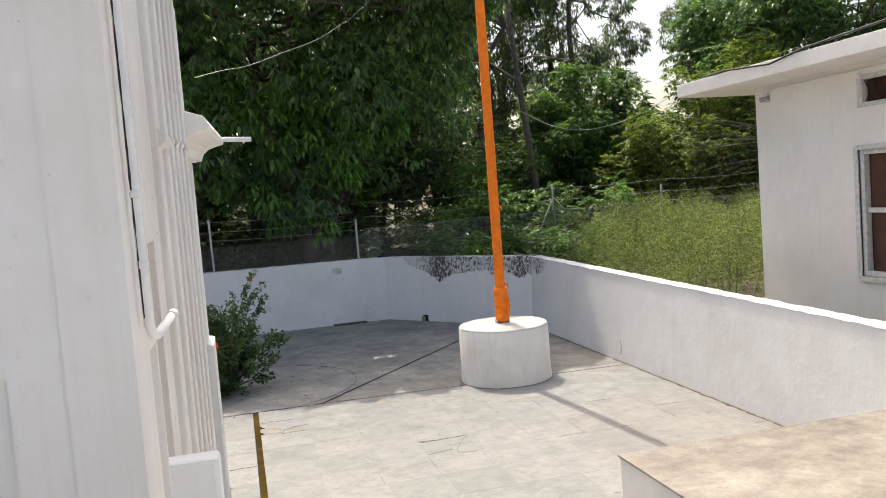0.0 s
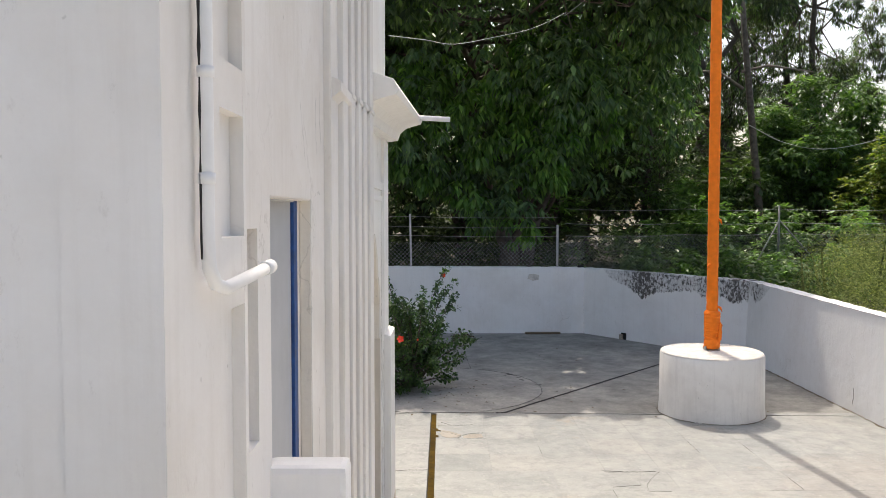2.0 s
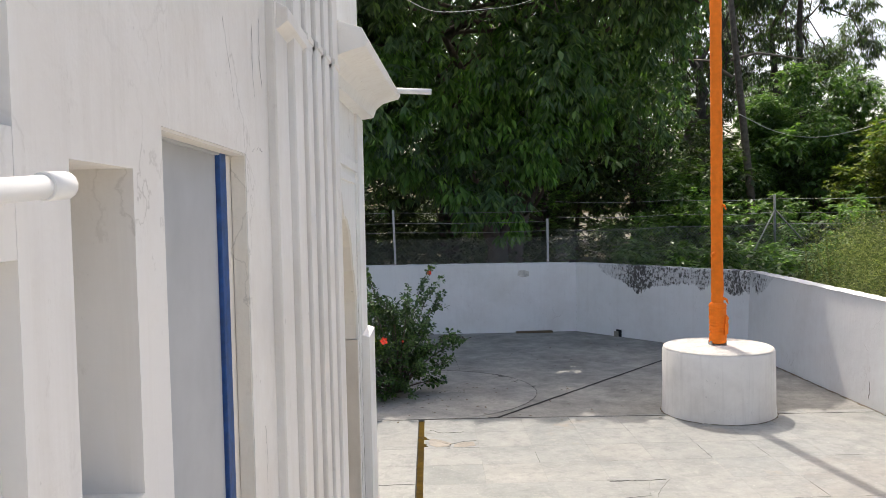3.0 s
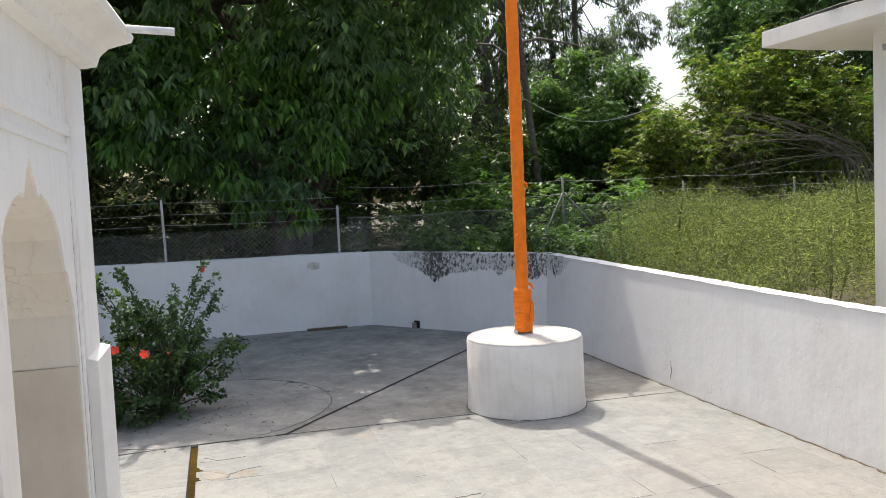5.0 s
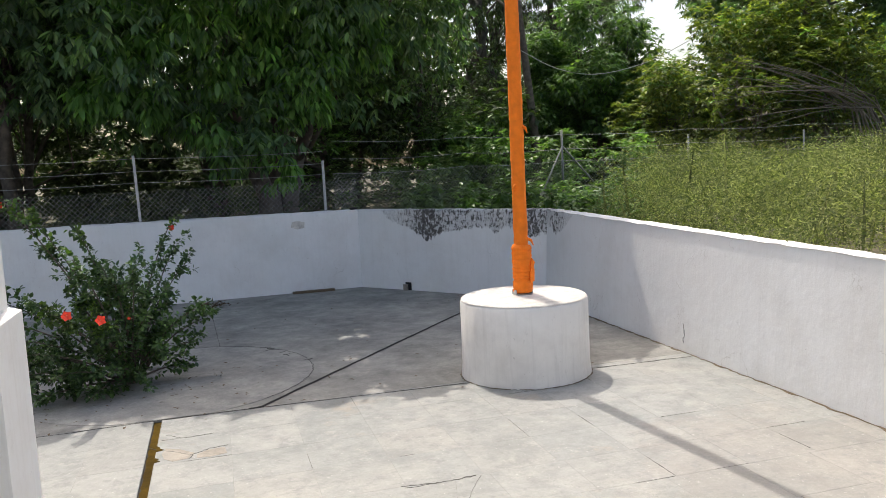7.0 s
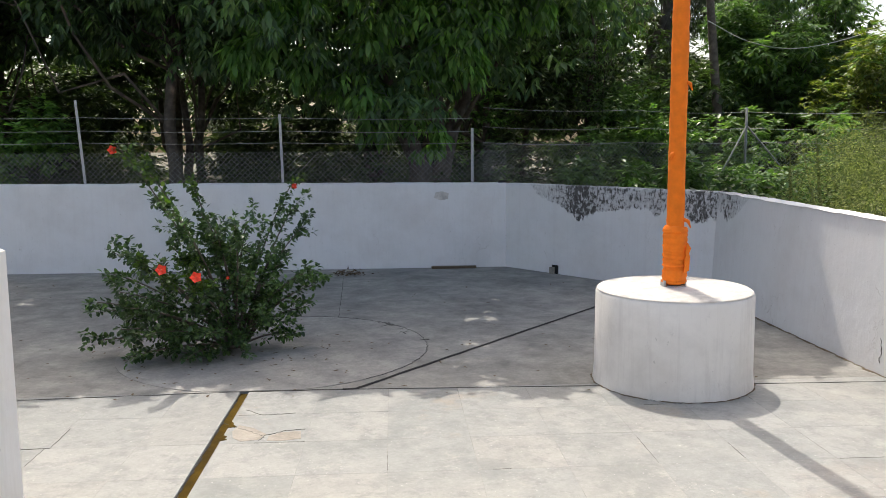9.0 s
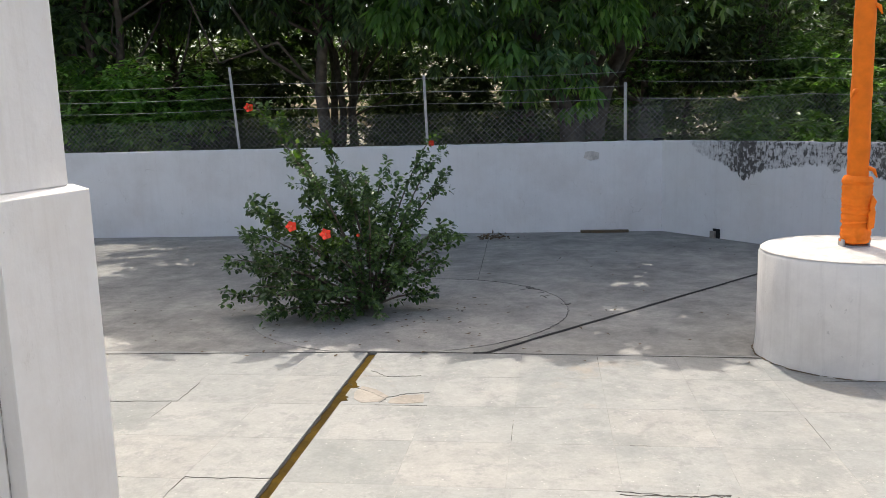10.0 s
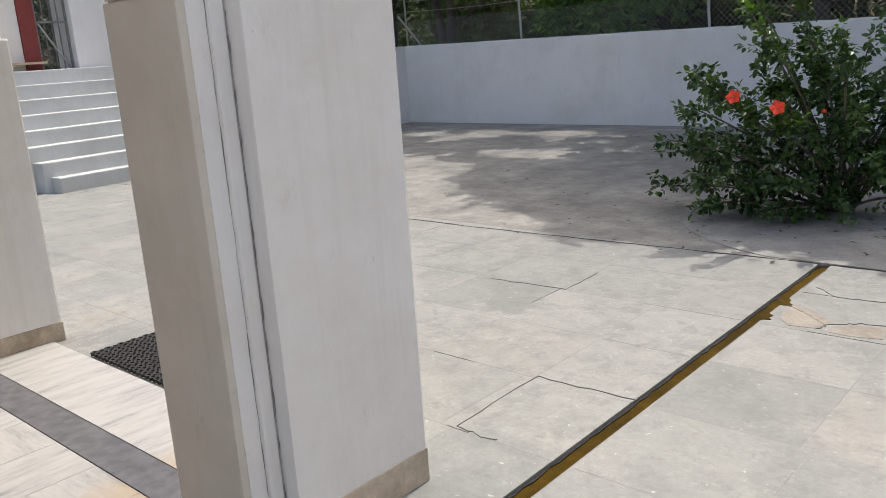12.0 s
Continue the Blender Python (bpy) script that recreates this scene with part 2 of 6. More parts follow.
ORANGE = plain("saffron_cloth", (0.90, 0.20, 0.006), 0.8, 0, 0.10, 14.0, 0.5)
BLUE = plain("worn_blue_paint", (0.003, 0.052, 0.20), 0.5, 0, 0.35, 30.0)
SHUTTER = plain("pale_grey_painted_board", (0.43, 0.44, 0.45), 0.6, 0, 0.07, 6.0)
PVC = plain("whitewashed_plastic_pipe", (0.76, 0.76, 0.75), 0.6, 0, 0.06, 12.0)
STEEL = plain("galvanised_steel", (0.42, 0.43, 0.43), 0.55, 0.6, 0.15, 30.0)
OLDSTEEL = plain("dull_weathered_steel", (0.22, 0.23, 0.22), 0.7, 0.3, 0.25, 20.0)
WIRE = plain("dull_fence_wire", (0.34, 0.34, 0.33), 0.6, 0.2, 0.2, 30.0)
CABLE = plain("pale_grey_cable", (0.45, 0.45, 0.44), 0.6)
DARKCABLE = plain("black_cable", (0.03, 0.03, 0.03), 0.6)
RUBBER = plain("black_rubber", (0.018, 0.018, 0.018), 0.7, 0, 0.3, 60.0)
BARK = plain("grey_brown_bark", (0.12, 0.098, 0.08), 0.9, 0, 0.4, 9.0, 0.8)
PALEBARK = plain("pale_smooth_bark", (0.17, 0.145, 0.12), 0.85, 0, 0.35, 5.0, 0.5)
GUMBARK = plain("dark_gum_bark", (0.10, 0.085, 0.07), 0.9, 0, 0.35, 6.0, 0.6)
# near-black: stands for shade inside gaps and holes; also on bolt and grille
DARKHOLE = plain("dark_hollow", (0.01, 0.01, 0.01), 0.9)
MAROON = plain("maroon_paint", (0.22, 0.04, 0.035), 0.6)
WOODFRAME = plain("weathered_white_wood", (0.58, 0.57, 0.54), 0.7, 0, 0.2, 25.0)
BROWNGLASS = plain("brown_curtained_pane", (0.09, 0.045, 0.03), 0.25, 0, 0.35, 3.0)
PETAL = plain("red_petal", (0.88, 0.06, 0.025), 0.6)
STAMEN = plain("pale_red_stamen", (0.75, 0.25, 0.12), 0.6)
LITTER = plain("dry_leaf_litter", (0.12, 0.085, 0.05), 0.9, 0, 0.4, 40.0)


def marble(name, grain):
    m, nt, b = node_mat(name, 0.4)
    v = noise_tex(nt, 6.0, 8, 0.7, stretch=grain)
    col = ramp(nt, v, [(0.30, (0.22, 0.222, 0.226)), (0.42, (0.37, 0.37, 0.365)), (0.55, (0.45, 0.449, 0.44)), (0.75, (0.48, 0.475, 0.46))])
    dist = nt.nodes.new("ShaderNodeVectorMath")
    dist.operation = "DISTANCE"
    nt.links.new(nt.nodes.new("ShaderNodeNewGeometry").outputs["Position"], dist.inputs[0])
    dist.inputs[1].default_value = (-0.62, -3.45, 0.0)
    dust = calc(nt, "SUBTRACT", 0.62, calc(nt, "ADD", dist.outputs["Value"], calc(nt, "MULTIPLY", calc(nt, "SUBTRACT", noise_tex(nt, 3.0, 7, 0.7), 0.5), 0.9)))
    dust = ramp(nt, dust, [(0.0, (0, 0, 0)), (0.22, (0.85, 0.85, 0.85))])
    col = mix(nt, dust, col, (0.40, 0.32, 0.225))
    nt.links.new(col, b.inputs["Base Color"])
    bump(nt, b, noise_tex(nt, 30.0, 5), 0.1, 0.003)
    return m


STEPWASH = whitewash("blue_grey_step_wash", (0.57, 0.595, 0.60), (0.40, 0.41, 0.41), 0.15, 0.6)
MARBLE = marble("veined_white_marble", (2.6, 0.5, 1.0))
MARBLE_ACROSS = marble("cross_veined_white_marble", (0.5, 2.6, 1.0))
GRANITE = plain("dark_grey_granite", (0.115, 0.115, 0.125), 0.4, 0, 0.35, 18.0)


def leaf_mat(name, dark, light, through=0.35, rough=0.5, veil=(1.15, 1.4, 0.45)):
    """Leaves: tone per leaf, a waxy face, and light that comes through."""
    m, nt, b = node_mat(name, rough)
    geo = nt.nodes.new("ShaderNodeNewGeometry")
    tone = ramp(nt, geo.outputs["Random Per Island"], [(0.0, dark), (0.55, tuple(a * 0.65 + c * 0.35 for a, c in zip(dark, light))), (0.9, light), (1.0, tuple(c * 1.35 for c in light))])
    patch = ramp(nt, noise_tex(nt, 1.1, 4), [(0.32, (0.6, 0.6, 0.62)), (0.68, (1.35, 1.35, 1.22))])
    tone = mix(nt, 1.0, tone, patch, "MULTIPLY")
    nt.links.new(tone, b.inputs["Base Color"])
    tr = nt.nodes.new("ShaderNodeBsdfTranslucent")
    nt.links.new(mix(nt, 1.0, tone, veil, "MULTIPLY"), tr.inputs[0])
    ms = nt.nodes.new("ShaderNodeMixShader")
    ms.inputs[0].default_value = through
    nt.links.new(b.outputs[0], ms.inputs[1])
    nt.links.new(tr.outputs[0], ms.inputs[2])
    nt.links.new(ms.outputs[0], nt.nodes["Material Output"].inputs[0])
    return m


LEAF_DARK = leaf_mat("deep_green_leaf", (0.08, 0.146, 0.092), (0.195, 0.30, 0.15), 0.43, 0.33)
# dark leaf copy: the shade under the wood is put into its colour
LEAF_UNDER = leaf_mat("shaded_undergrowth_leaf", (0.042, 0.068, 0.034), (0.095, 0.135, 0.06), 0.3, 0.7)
LEAF_MID = leaf_mat("mid_green_leaf", (0.08, 0.155, 0.066), (0.20, 0.315, 0.12), 0.46, 0.38)
# brighter leaf copy: light on boughs, bush and undergrowth is put into its colour
LEAF_SPRAY = leaf_mat("bright_lit_leaf", (0.095, 0.20, 0.065), (0.24, 0.42, 0.13), 0.5, 0.38)
LEAF_PALE = leaf_mat("yellow_green_leaf", (0.09, 0.12, 0.03), (0.29, 0.325, 0.10), 0.46)
LEAF_GUM = leaf_mat("grey_green_gum_leaf", (0.055, 0.078, 0.05), (0.13, 0.16, 0.095))
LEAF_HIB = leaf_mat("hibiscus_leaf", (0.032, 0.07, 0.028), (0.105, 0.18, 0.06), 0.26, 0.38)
# lighter copy of LEAF_HIB: young growth, with sunlight put into its colour
LEAF_HIB_YOUNG_SUNLIT = leaf_mat("young_sunlit_hibiscus_leaf", (0.06, 0.12, 0.02), (0.16, 0.26, 0.05), 0.35, 0.42)
WEED = leaf_mat("tall_weed_leaf", (0.065, 0.095, 0.035), (0.36, 0.375, 0.20), 0.4, 0.75)


# ---- builders ----
def thing(name, at, label, category, group="", kind=""):
    ob = new(name)
    ob.location = at
    return tagged(ob, label, category, group, kind)


def place(name, bm, mat, parent=None, label=""):
    me = bpy.data.meshes.new(name)
    bm.to_mesh(me)
    bm.free()
    me.materials.append(mat)
    ob = new(name, me)
    if parent is not None:
        ob.parent = parent
        ob.matrix_parent_inverse = Matrix.Translation(-parent.location) if parent.parent is None else Matrix.Translation(-parent.matrix_world.translation)
    return tagged(ob, label)


def part(name, bm, mat, parent, label=""):
    """One mesh under a thing; its numbers are the world's."""
    return place(name, bm, mat, parent, label)


def structure(name, bm, mat, label, category):
    return tagged(place(name, bm, mat), label, category, kind="structure")


def add_box(bm, x0, x1, y0, y1, z0, z1, bevel=0.0):
    g = bmesh.ops.create_cube(bm, size=1.0)
    vs = g["verts"]
    for v in vs:
        v.co = Vector((x0 + (v.co.x + 0.5) * (x1 - x0), y0 + (v.co.y + 0.5) * (y1 - y0), z0 + (v.co.z + 0.5) * (z1 - z0)))
    if bevel:
        es = {e for v in vs for e in v.link_edges}
        bmesh.ops.bevel(bm, geom=list(es), offset=bevel, segments=2, affect="EDGES", profile=0.6)
    return bm


def box(x0, x1, y0, y1, z0, z1, bevel=0.0):
    return add_box(bmesh.new(), x0, x1, y0, y1, z0, z1, bevel)


def prism(points, axis, lo, hi, bevel=0.0):
    """An outline of two coordinates, drawn out along axis from lo to hi."""
    bm = bmesh.new()
    k = "xyz".index(axis)

    def at(p, h):
        c = list(p)
        c.insert(k, h)
        return bm.verts.new(c)
    a, b = [at(p, lo) for p in points], [at(p, hi) for p in points]
    n = len(points)
    bm.faces.new(a), bm.faces.new(b[::-1])
    for i in range(n):
        bm.faces.new((a[i], b[i], b[(i + 1) % n], a[(i + 1) % n]))
    bmesh.ops.recalc_face_normals(bm, faces=bm.faces)
    if bevel:
        bmesh.ops.bevel(bm, geom=list(bm.edges), offset=bevel, segments=2, affect="EDGES", profile=0.6)
    return bm


def add_tube(bm, pts, radii, sides=8, caps=True):
    """A tube through points, with a radius at each."""
    pts = [Vector(p) for p in pts]
    if isinstance(radii, (int, float)):
        radii = [radii] * len(pts)
    rings, up = [], Vector((0.31, 0.17, 0.93))
    for i, p in enumerate(pts):
        d = (pts[min(i + 1, len(pts) - 1)] - pts[max(i - 1, 0)]).normalized()
        s = d.cross(up)
        if s.length < 0.05:
            s = d.cross(Vector((1, 0, 0)))
        s.normalize()
        t = d.cross(s)
        rings.append([bm.verts.new(p + radii[i] * (math.cos(a) * s + math.sin(a) * t)) for a in (2 * math.pi * j / sides for j in range(sides))])
    for r, q in zip(rings, rings[1:]):
        for j in range(sides):
            bm.faces.new((r[j], r[(j + 1) % sides], q[(j + 1) % sides], q[j])).smooth = True
    if caps:
        bm.faces.new(rings[0][::-1]), bm.faces.new(rings[-1])
    return bm


def tube(pts, radii, sides=8):
    return add_tube(bmesh.new(), pts, radii, sides)


def arc_pts(c, r, a0, a1, n, z):
    return [(c[0] + r * math.cos(radians(a0 + (a1 - a0) * i / n)), c[1] + r * math.sin(radians(a0 + (a1 - a0) * i / n)), z) for i in range(n + 1)]


def leaf_mesh(name, base, way, side, length, width, mat, parent=None, label="", full=False):
    """Many leaves in one mesh: a stem point, a direction, a side direction, a length and a width for each; each is folded at its midrib."""
    n = len(base)
    way = way / np.linalg.norm(way, axis=1, keepdims=True)
    side = side - way * (side * way).sum(1, keepdims=True)
    side /= np.linalg.norm(side, axis=1, keepdims=True) + 1e-9
    up = np.cross(side, way)
    L, W = length[:, None], width[:, None]
    rim = ((0.0, 0.0, 0.0), (0.32, 0.5, 0.10), (0.68, 0.40, 0.04), (1.0, 0.0, -0.10), (0.68, -0.40, 0.04), (0.32, -0.5, 0.10)) if full else ((0.0, 0.0, 0.0), (0.45, 0.5, 0.06), (1.0, 0.0, -0.08), (0.45, -0.5, 0.06))
    k = len(rim)
    v = np.empty((n, k, 3))
    for j, (f, sd, lift) in enumerate(rim):
        v[:, j] = base + way * L * f + side * W * sd + up * (W * 1.6 if lift > 0 else L) * lift
    i = np.arange(n)[:, None] * k
    order = [0, 1, 2, 3, 0, 3, 4, 5] if full else [0, 1, 2, 0, 2, 3]
    q = len(order) // 2
    faces = (i + order).reshape(-1)
    me = bpy.data.meshes.new(name)
    me.vertices.add(n * k)
    me.vertices.foreach_set("co", v.reshape(-1))
    me.loops.add(len(faces))
    me.loops.foreach_set("vertex_index", faces.astype(np.int32))
    me.polygons.add(n * 2)
    me.polygons.foreach_set("loop_start", np.arange(0, n * 2 * q, q, dtype=np.int32))
    me.polygons.foreach_set("loop_total", np.full(n * 2, q, dtype=np.int32))
    me.update(calc_edges=True)
    me.materials.append(mat)
    ob = new(name, me)
    if parent is not None:
        ob.parent = parent
        ob.matrix_parent_inverse = Matrix.Translation(-parent.location)
    return tagged(ob, label)


def unit(rng, n):
    d = rng.normal(size=(n, 3))
    return d / np.linalg.norm(d, axis=1, keepdims=True)


def leaves(name, rng, clumps, count, spread, length, width, droop, mat, parent, label="", whorl=7, full=False):
    """Leaves in small whorls at twig ends, the twigs scattered in clumps (x, y, z, radius)."""
    clumps = np.array(clumps, float)
    twigs = max(1, count // whorl)
    weight = clumps[:, 3] ** 2
    pick = rng.choice(len(clumps), twigs, p=weight / weight.sum())
    out = unit(rng, twigs)
    rad = clumps[pick, 3] * (0.45 + 0.55 * rng.random(twigs) ** 0.5)
    tip = clumps[pick, :3] + out * rad[:, None] * np.array([1, 1, spread])
    base = np.repeat(tip, whorl, 0)
    n = len(base)
    ang = np.tile(np.arange(whorl) * 2 * math.pi / whorl, twigs) + np.repeat(rng.random(twigs) * 6.28, whorl) + rng.normal(size=n) * 0.25
    flat = np.column_stack([np.cos(ang), np.sin(ang), np.zeros(n)])
    way = flat * 0.85 + np.repeat(out, whorl, 0) * 0.4 + unit(rng, n) * 0.35
    way[:, 2] -= droop * (0.5 + 0.8 * rng.random(n))
    base = base + flat * length * 0.06 + unit(rng, n) * length * 0.14
    side = np.cross(way, [0, 0, 1.0]) + unit(rng, n) * 0.3
    size = 0.65 + 0.6 * rng.random(n)
    return leaf_mesh(name, base, way, side, length * size, width * size, mat, parent, label, full)


# ---- ground and yard ----
PX, PY = 3.385, 0.12          # the flagpole's foot
ground_bm = bmesh.new()
edge_line = ((-600, 6.55), (-9.42, 6.55), (2.99, 6.55), (5.27, 3.68), (5.22, -600))
low = [ground_bm.verts.new((x, y, -0.06)) for x, y in edge_line]
bank = [ground_bm.verts.new((x, y, 0.72)) for x, y in edge_line]
ground_bm.faces.new(low[::-1] + [ground_bm.verts.new((-600, -600, -0.06))][::1])
ground_bm.faces.new(bank + [ground_bm.verts.new((600, -600, 0.72)), ground_bm.verts.new((600, 600, 0.72)), ground_bm.verts.new((-600, 600, 0.72))])
for i in range(4):
    ground_bm.faces.new((low[i], low[i + 1], bank[i + 1], bank[i]))
bmesh.ops.recalc_face_normals(ground_bm, faces=ground_bm.faces)
bmesh.ops.triangulate(ground_bm, faces=ground_bm.faces)
structure("ground", ground_bm, SOIL, "dry brown soil around the walled yard", "ground")

yard_bm = prism([(-9.25, 0.03), (5.12, 0.03), (5.12, 3.62), (2.93, 6.45), (-9.25, 6.45)], "z", -0.05, 0.0)
structure("yard_floor", yard_bm, CEMENT, "grey cement floor of the yard with cracks", "floor")
# the beds reach y -30, unseen, to bounce light onto the south front
bed_bm = box(-9.25, -0.043, -30.0, 0.03, -0.05, -0.0007)
add_box(bed_bm, 0.031, 5.12, -30.0, 0.03, -0.05, -0.0007)
paving = structure("paving", bed_bm, MORTAR, "pale grey stone slab paving in square courses", "paving")


def flat_strip(pts, width, z, wobble=0.0, seed=1):
    """A thin raised ribbon on the floor along points."""
    rng = random.Random(seed)
    bm = bmesh.new()
    pts = [Vector((p[0], p[1], z)) for p in pts]
    rows = []
    for i, p in enumerate(pts):
        d = (pts[min(i + 1, len(pts) - 1)] - pts[max(i - 1, 0)]).normalized()
        s = Vector((-d.y, d.x, 0))
        w = width * (1 + wobble * rng.uniform(-1, 1)) / 2
        j = s * rng.uniform(-1, 1) * width * wobble
        rows.append([bm.verts.new(p + j + s * w), bm.verts.new(p + j - s * w), bm.verts.new(p + j - s * w - Vector((0, 0, 0.003))), bm.verts.new(p + j + s * w - Vector((0, 0, 0.003)))])
    for a, b in zip(rows, rows[1:]):
        for k in range(4):
            bm.faces.new((a[k], a[(k + 1) % 4], b[(k + 1) % 4], b[k]))
    bm.faces.new(rows[0][::-1]), bm.faces.new(rows[-1])
    bmesh.ops.recalc_face_normals(bm, faces=bm.faces)
    return bm


def between(a, b, n):
    return [(a[0] + (b[0] - a[0]) * i / n, a[1] + (b[1] - a[1]) * i / n) for i in range(n + 1)]


# round bed of paler cement about the shrub, with its cracked rim
RING, RR = (0.05, 1.42), 1.42
rim = [p[:2] for p in arc_pts(RING, RR, -52, 118, 40, 0)]
structure("round_patch", prism([(p[0], max(p[1], 0.05)) for p in arc_pts(RING, RR, 0, 357, 80, 0)], "z", -0.02, 0.004), PATCH, "round patch of paler cement around the shrub", "floor")
rngr = random.Random(12)
rim = [(RING[0] + (RR + rngr.uniform(-0.012, 0.012)) * math.cos(radians(a)), RING[1] + (RR + rngr.uniform(-0.012, 0.012)) * math.sin(radians(a))) for a in (-52 + 1.7 * k for k in range(101))]
structure("patch_crack", flat_strip([p for p in rim if p[1] > 0.08], 0.0038, 0.0062, 0.95, 3), HAIRLINE, "cracked rim of the round cement patch", "crack")
for k in range(16):
    a, rr = radians(rngr.uniform(2, 48)), RR - abs(rngr.gauss(0.0, 0.07))
    p = Vector((RING[0] + rr * math.cos(a), RING[1] + rr * math.sin(a)))
    q = p + Vector((rngr.uniform(-0.13, 0.13), rngr.uniform(-0.10, 0.10)))
    m_ = (p + q) / 2 + Vector((rngr.uniform(-0.03, 0.03), rngr.uniform(-0.03, 0.03)))
    structure("crumbled_edge", flat_strip([tuple(p), tuple(m_), tuple(q)], rngr.uniform(0.006, 0.016), 0.0058 + 0.00006 * k, 0.7, k), HAIRLINE, "crumbled broken edge of the cement patch", "crack")
structure("floor_joint", flat_strip(between((0.75, 0.032), (0.83, 0.034), 3) + between((0.86, 0.045), (3.56, 3.13), 24) + between((3.6, 3.17), (4.6, 4.27), 8), 0.032, 0.006, 0.13, 4), JOINT, "dark open joint across the cement floor", "joint")
structure("yard_joint", flat_strip(between((-9.2, -0.10), (-2.7, -0.08), 40) + between((-2.6, -0.09), (0.0, 0.03), 20) + between((0.05, 0.03), (0.8, 0.03), 8) + between((0.9, 0.02), (5.1, -0.13), 40), 0.006, 0.0045, 0.95, 5), HAIRLINE, "crack along the edge of the paving", "joint")
structure("back_joint", flat_strip(between((0.54, 2.8), (0.4, 6.3), 30), 0.006, 0.005, 0.9, 6), HAIRLINE, "hairline crack in the cement floor", "crack")

# drain channel along the paving, with ochre silt
structure("drain_channel", box(-0.0425, 0.0305, -9.0, 0.03, -0.06, -0.016), RUST, "narrow drain channel filled with ochre silt", "drain")
structure("dark_channel_edge", flat_strip(between((-0.034, -6.5), (-0.034, 0.0), 130), 0.013, -0.0115, 0.4, 81), JOINT, "dark uneven strip along the west side of the channel", "drain")

# ---- yard walls ----


def run_wall(name, a, b, za, zb, thick, mat, label, bottom=-0.05, foot=0.0):
    """A wall from a to b with its face on that line, its body to the left of the way; the tops may differ. Local x runs along it."""
    a, b = Vector((*a, 0)), Vector((*b, 0))
    n = max(2, int((b - a).length / 0.12))
    length = (b - a).length
    rng = random.Random(name)
    bm = bmesh.new()
    rows = []
    for i in range(n + 1):
        u = length * i / n
        zt = za + (zb - za) * i / n
        j = [rng.uniform(-0.0012, 0.0012)] + [rng.uniform(-0.006, 0.006) for _ in range(3)]
        rows.append([bm.verts.new(c) for c in ((u, j[0] + foot, bottom), (u, j[0] * 0.5, zt - 0.012 + j[1]), (u, 0.014, zt + j[1]), (u, thick - 0.014, zt + j[2]), (u, thick, zt - 0.012 + j[2]), (u, thick, bottom))])
    for r, q in zip(rows, rows[1:]):
        for k in range(6):
            bm.faces.new((r[k], q[k], q[(k + 1) % 6], r[(k + 1) % 6]))
    bm.faces.new(rows[0]), bm.faces.new(rows[-1][::-1])
    bmesh.ops.recalc_face_normals(bm, faces=bm.faces)
    me = bpy.data.meshes.new(name)
    bm.to_mesh(me)
    bm.free()
    me.materials.append(mat)
    ob = new(name, me)
    ob.matrix_world = Matrix.Translation(a) @ Matrix.Rotation(math.atan2(b.y - a.y, b.x - a.x), 4, "Z")
    return tagged(ob, label, "wall", kind="structure")


WT = 0.23
run_wall("wall_east", (5.11, -13.0), (5.17, 3.62), 1.06, 1.30, -0.18, STAINED_EAST, "low white painted yard wall, scuffed, with a sunlit top", foot=0.06)
run_wall("wall_north_east", (2.93, 6.44), (5.17, 3.60), 1.32, 1.305, WT, STAINED, "low white yard wall streaked with black mould")
run_wall("wall_north", (-9.3, 6.44), (2.93, 6.44), 1.39, 1.325, WT, WALLPAINT, "low white painted yard wall with a fence on top")
run_wall("wall_west", (-8.72, 1.62), (-9.3, 6.44), 1.30, 1.39, WT, WALLPAINT, "low white painted yard wall")

structure("wall_foot_dirt", flat_strip([(5.11 + 0.06 * (y + 13.0) / 16.62 - 0.068, y) for y in (-4.8 + 0.07 * k for k in range(119))], 0.022, 0.0042, 0.9, 71), LITTER, "dirt and broken mortar along the foot of the wall", "joint")

# ---- drum and flagpole ----


def drum(cx, cy, r, h):
    t = thing("flagpole_plinth", (cx, cy, 0), "round white plastered plinth standing on the paving", "plinth")
    bm = bmesh.new()
    prof = [(r + 0.012, 0.0), (r + 0.006, 0.05), (r, 0.12), (r - 0.004, h - 0.03), (r - 0.018, h - 0.006), (r - 0.05, h), (0.0, h + 0.008)]
    n, rows = 64, []
    rng = random.Random(7)
    wob = [rng.uniform(-0.004, 0.004) for _ in range(n)]
    for pr, pz in prof[:-1]:
        rows.append([bm.verts.new((cx + (pr + wob[i]) * math.cos(2 * math.pi * i / n), cy + (pr + wob[i]) * math.sin(2 * math.pi * i / n), pz)) for i in range(n)])
    top = bm.verts.new((cx, cy, prof[-1][1]))
    for a, b in zip(rows, rows[1:]):
        for i in range(n):
            bm.faces.new((a[i], a[(i + 1) % n], b[(i + 1) % n], b[i])).smooth = True
    for i in range(n):
        bm.faces.new((rows[-1][i], rows[-1][(i + 1) % n], top))
    part("body", bm, DRUMWASH, t)
    cap = bmesh.new()
    ring = [[cap.verts.new((cx + q * math.cos(2 * math.pi * i / n), cy + q * math.sin(2 * math.pi * i / n), zz)) for i in range(n)] for q, zz in ((r - 0.012, h - 0.004), (r - 0.03, h + 0.008), (0.2, h + 0.012))]
    for a, b in zip(ring, ring[1:]):
        for i in range(n):
            cap.faces.new((a[i], a[(i + 1) % n], b[(i + 1) % n], b[i])).smooth = True
    cap.faces.new(ring[-1])
    part("top", cap, LEDGE_WHITE, t, "worn pale top")
    return t


drum(PX - 0.01, PY - 0.03, 0.612, 0.745)
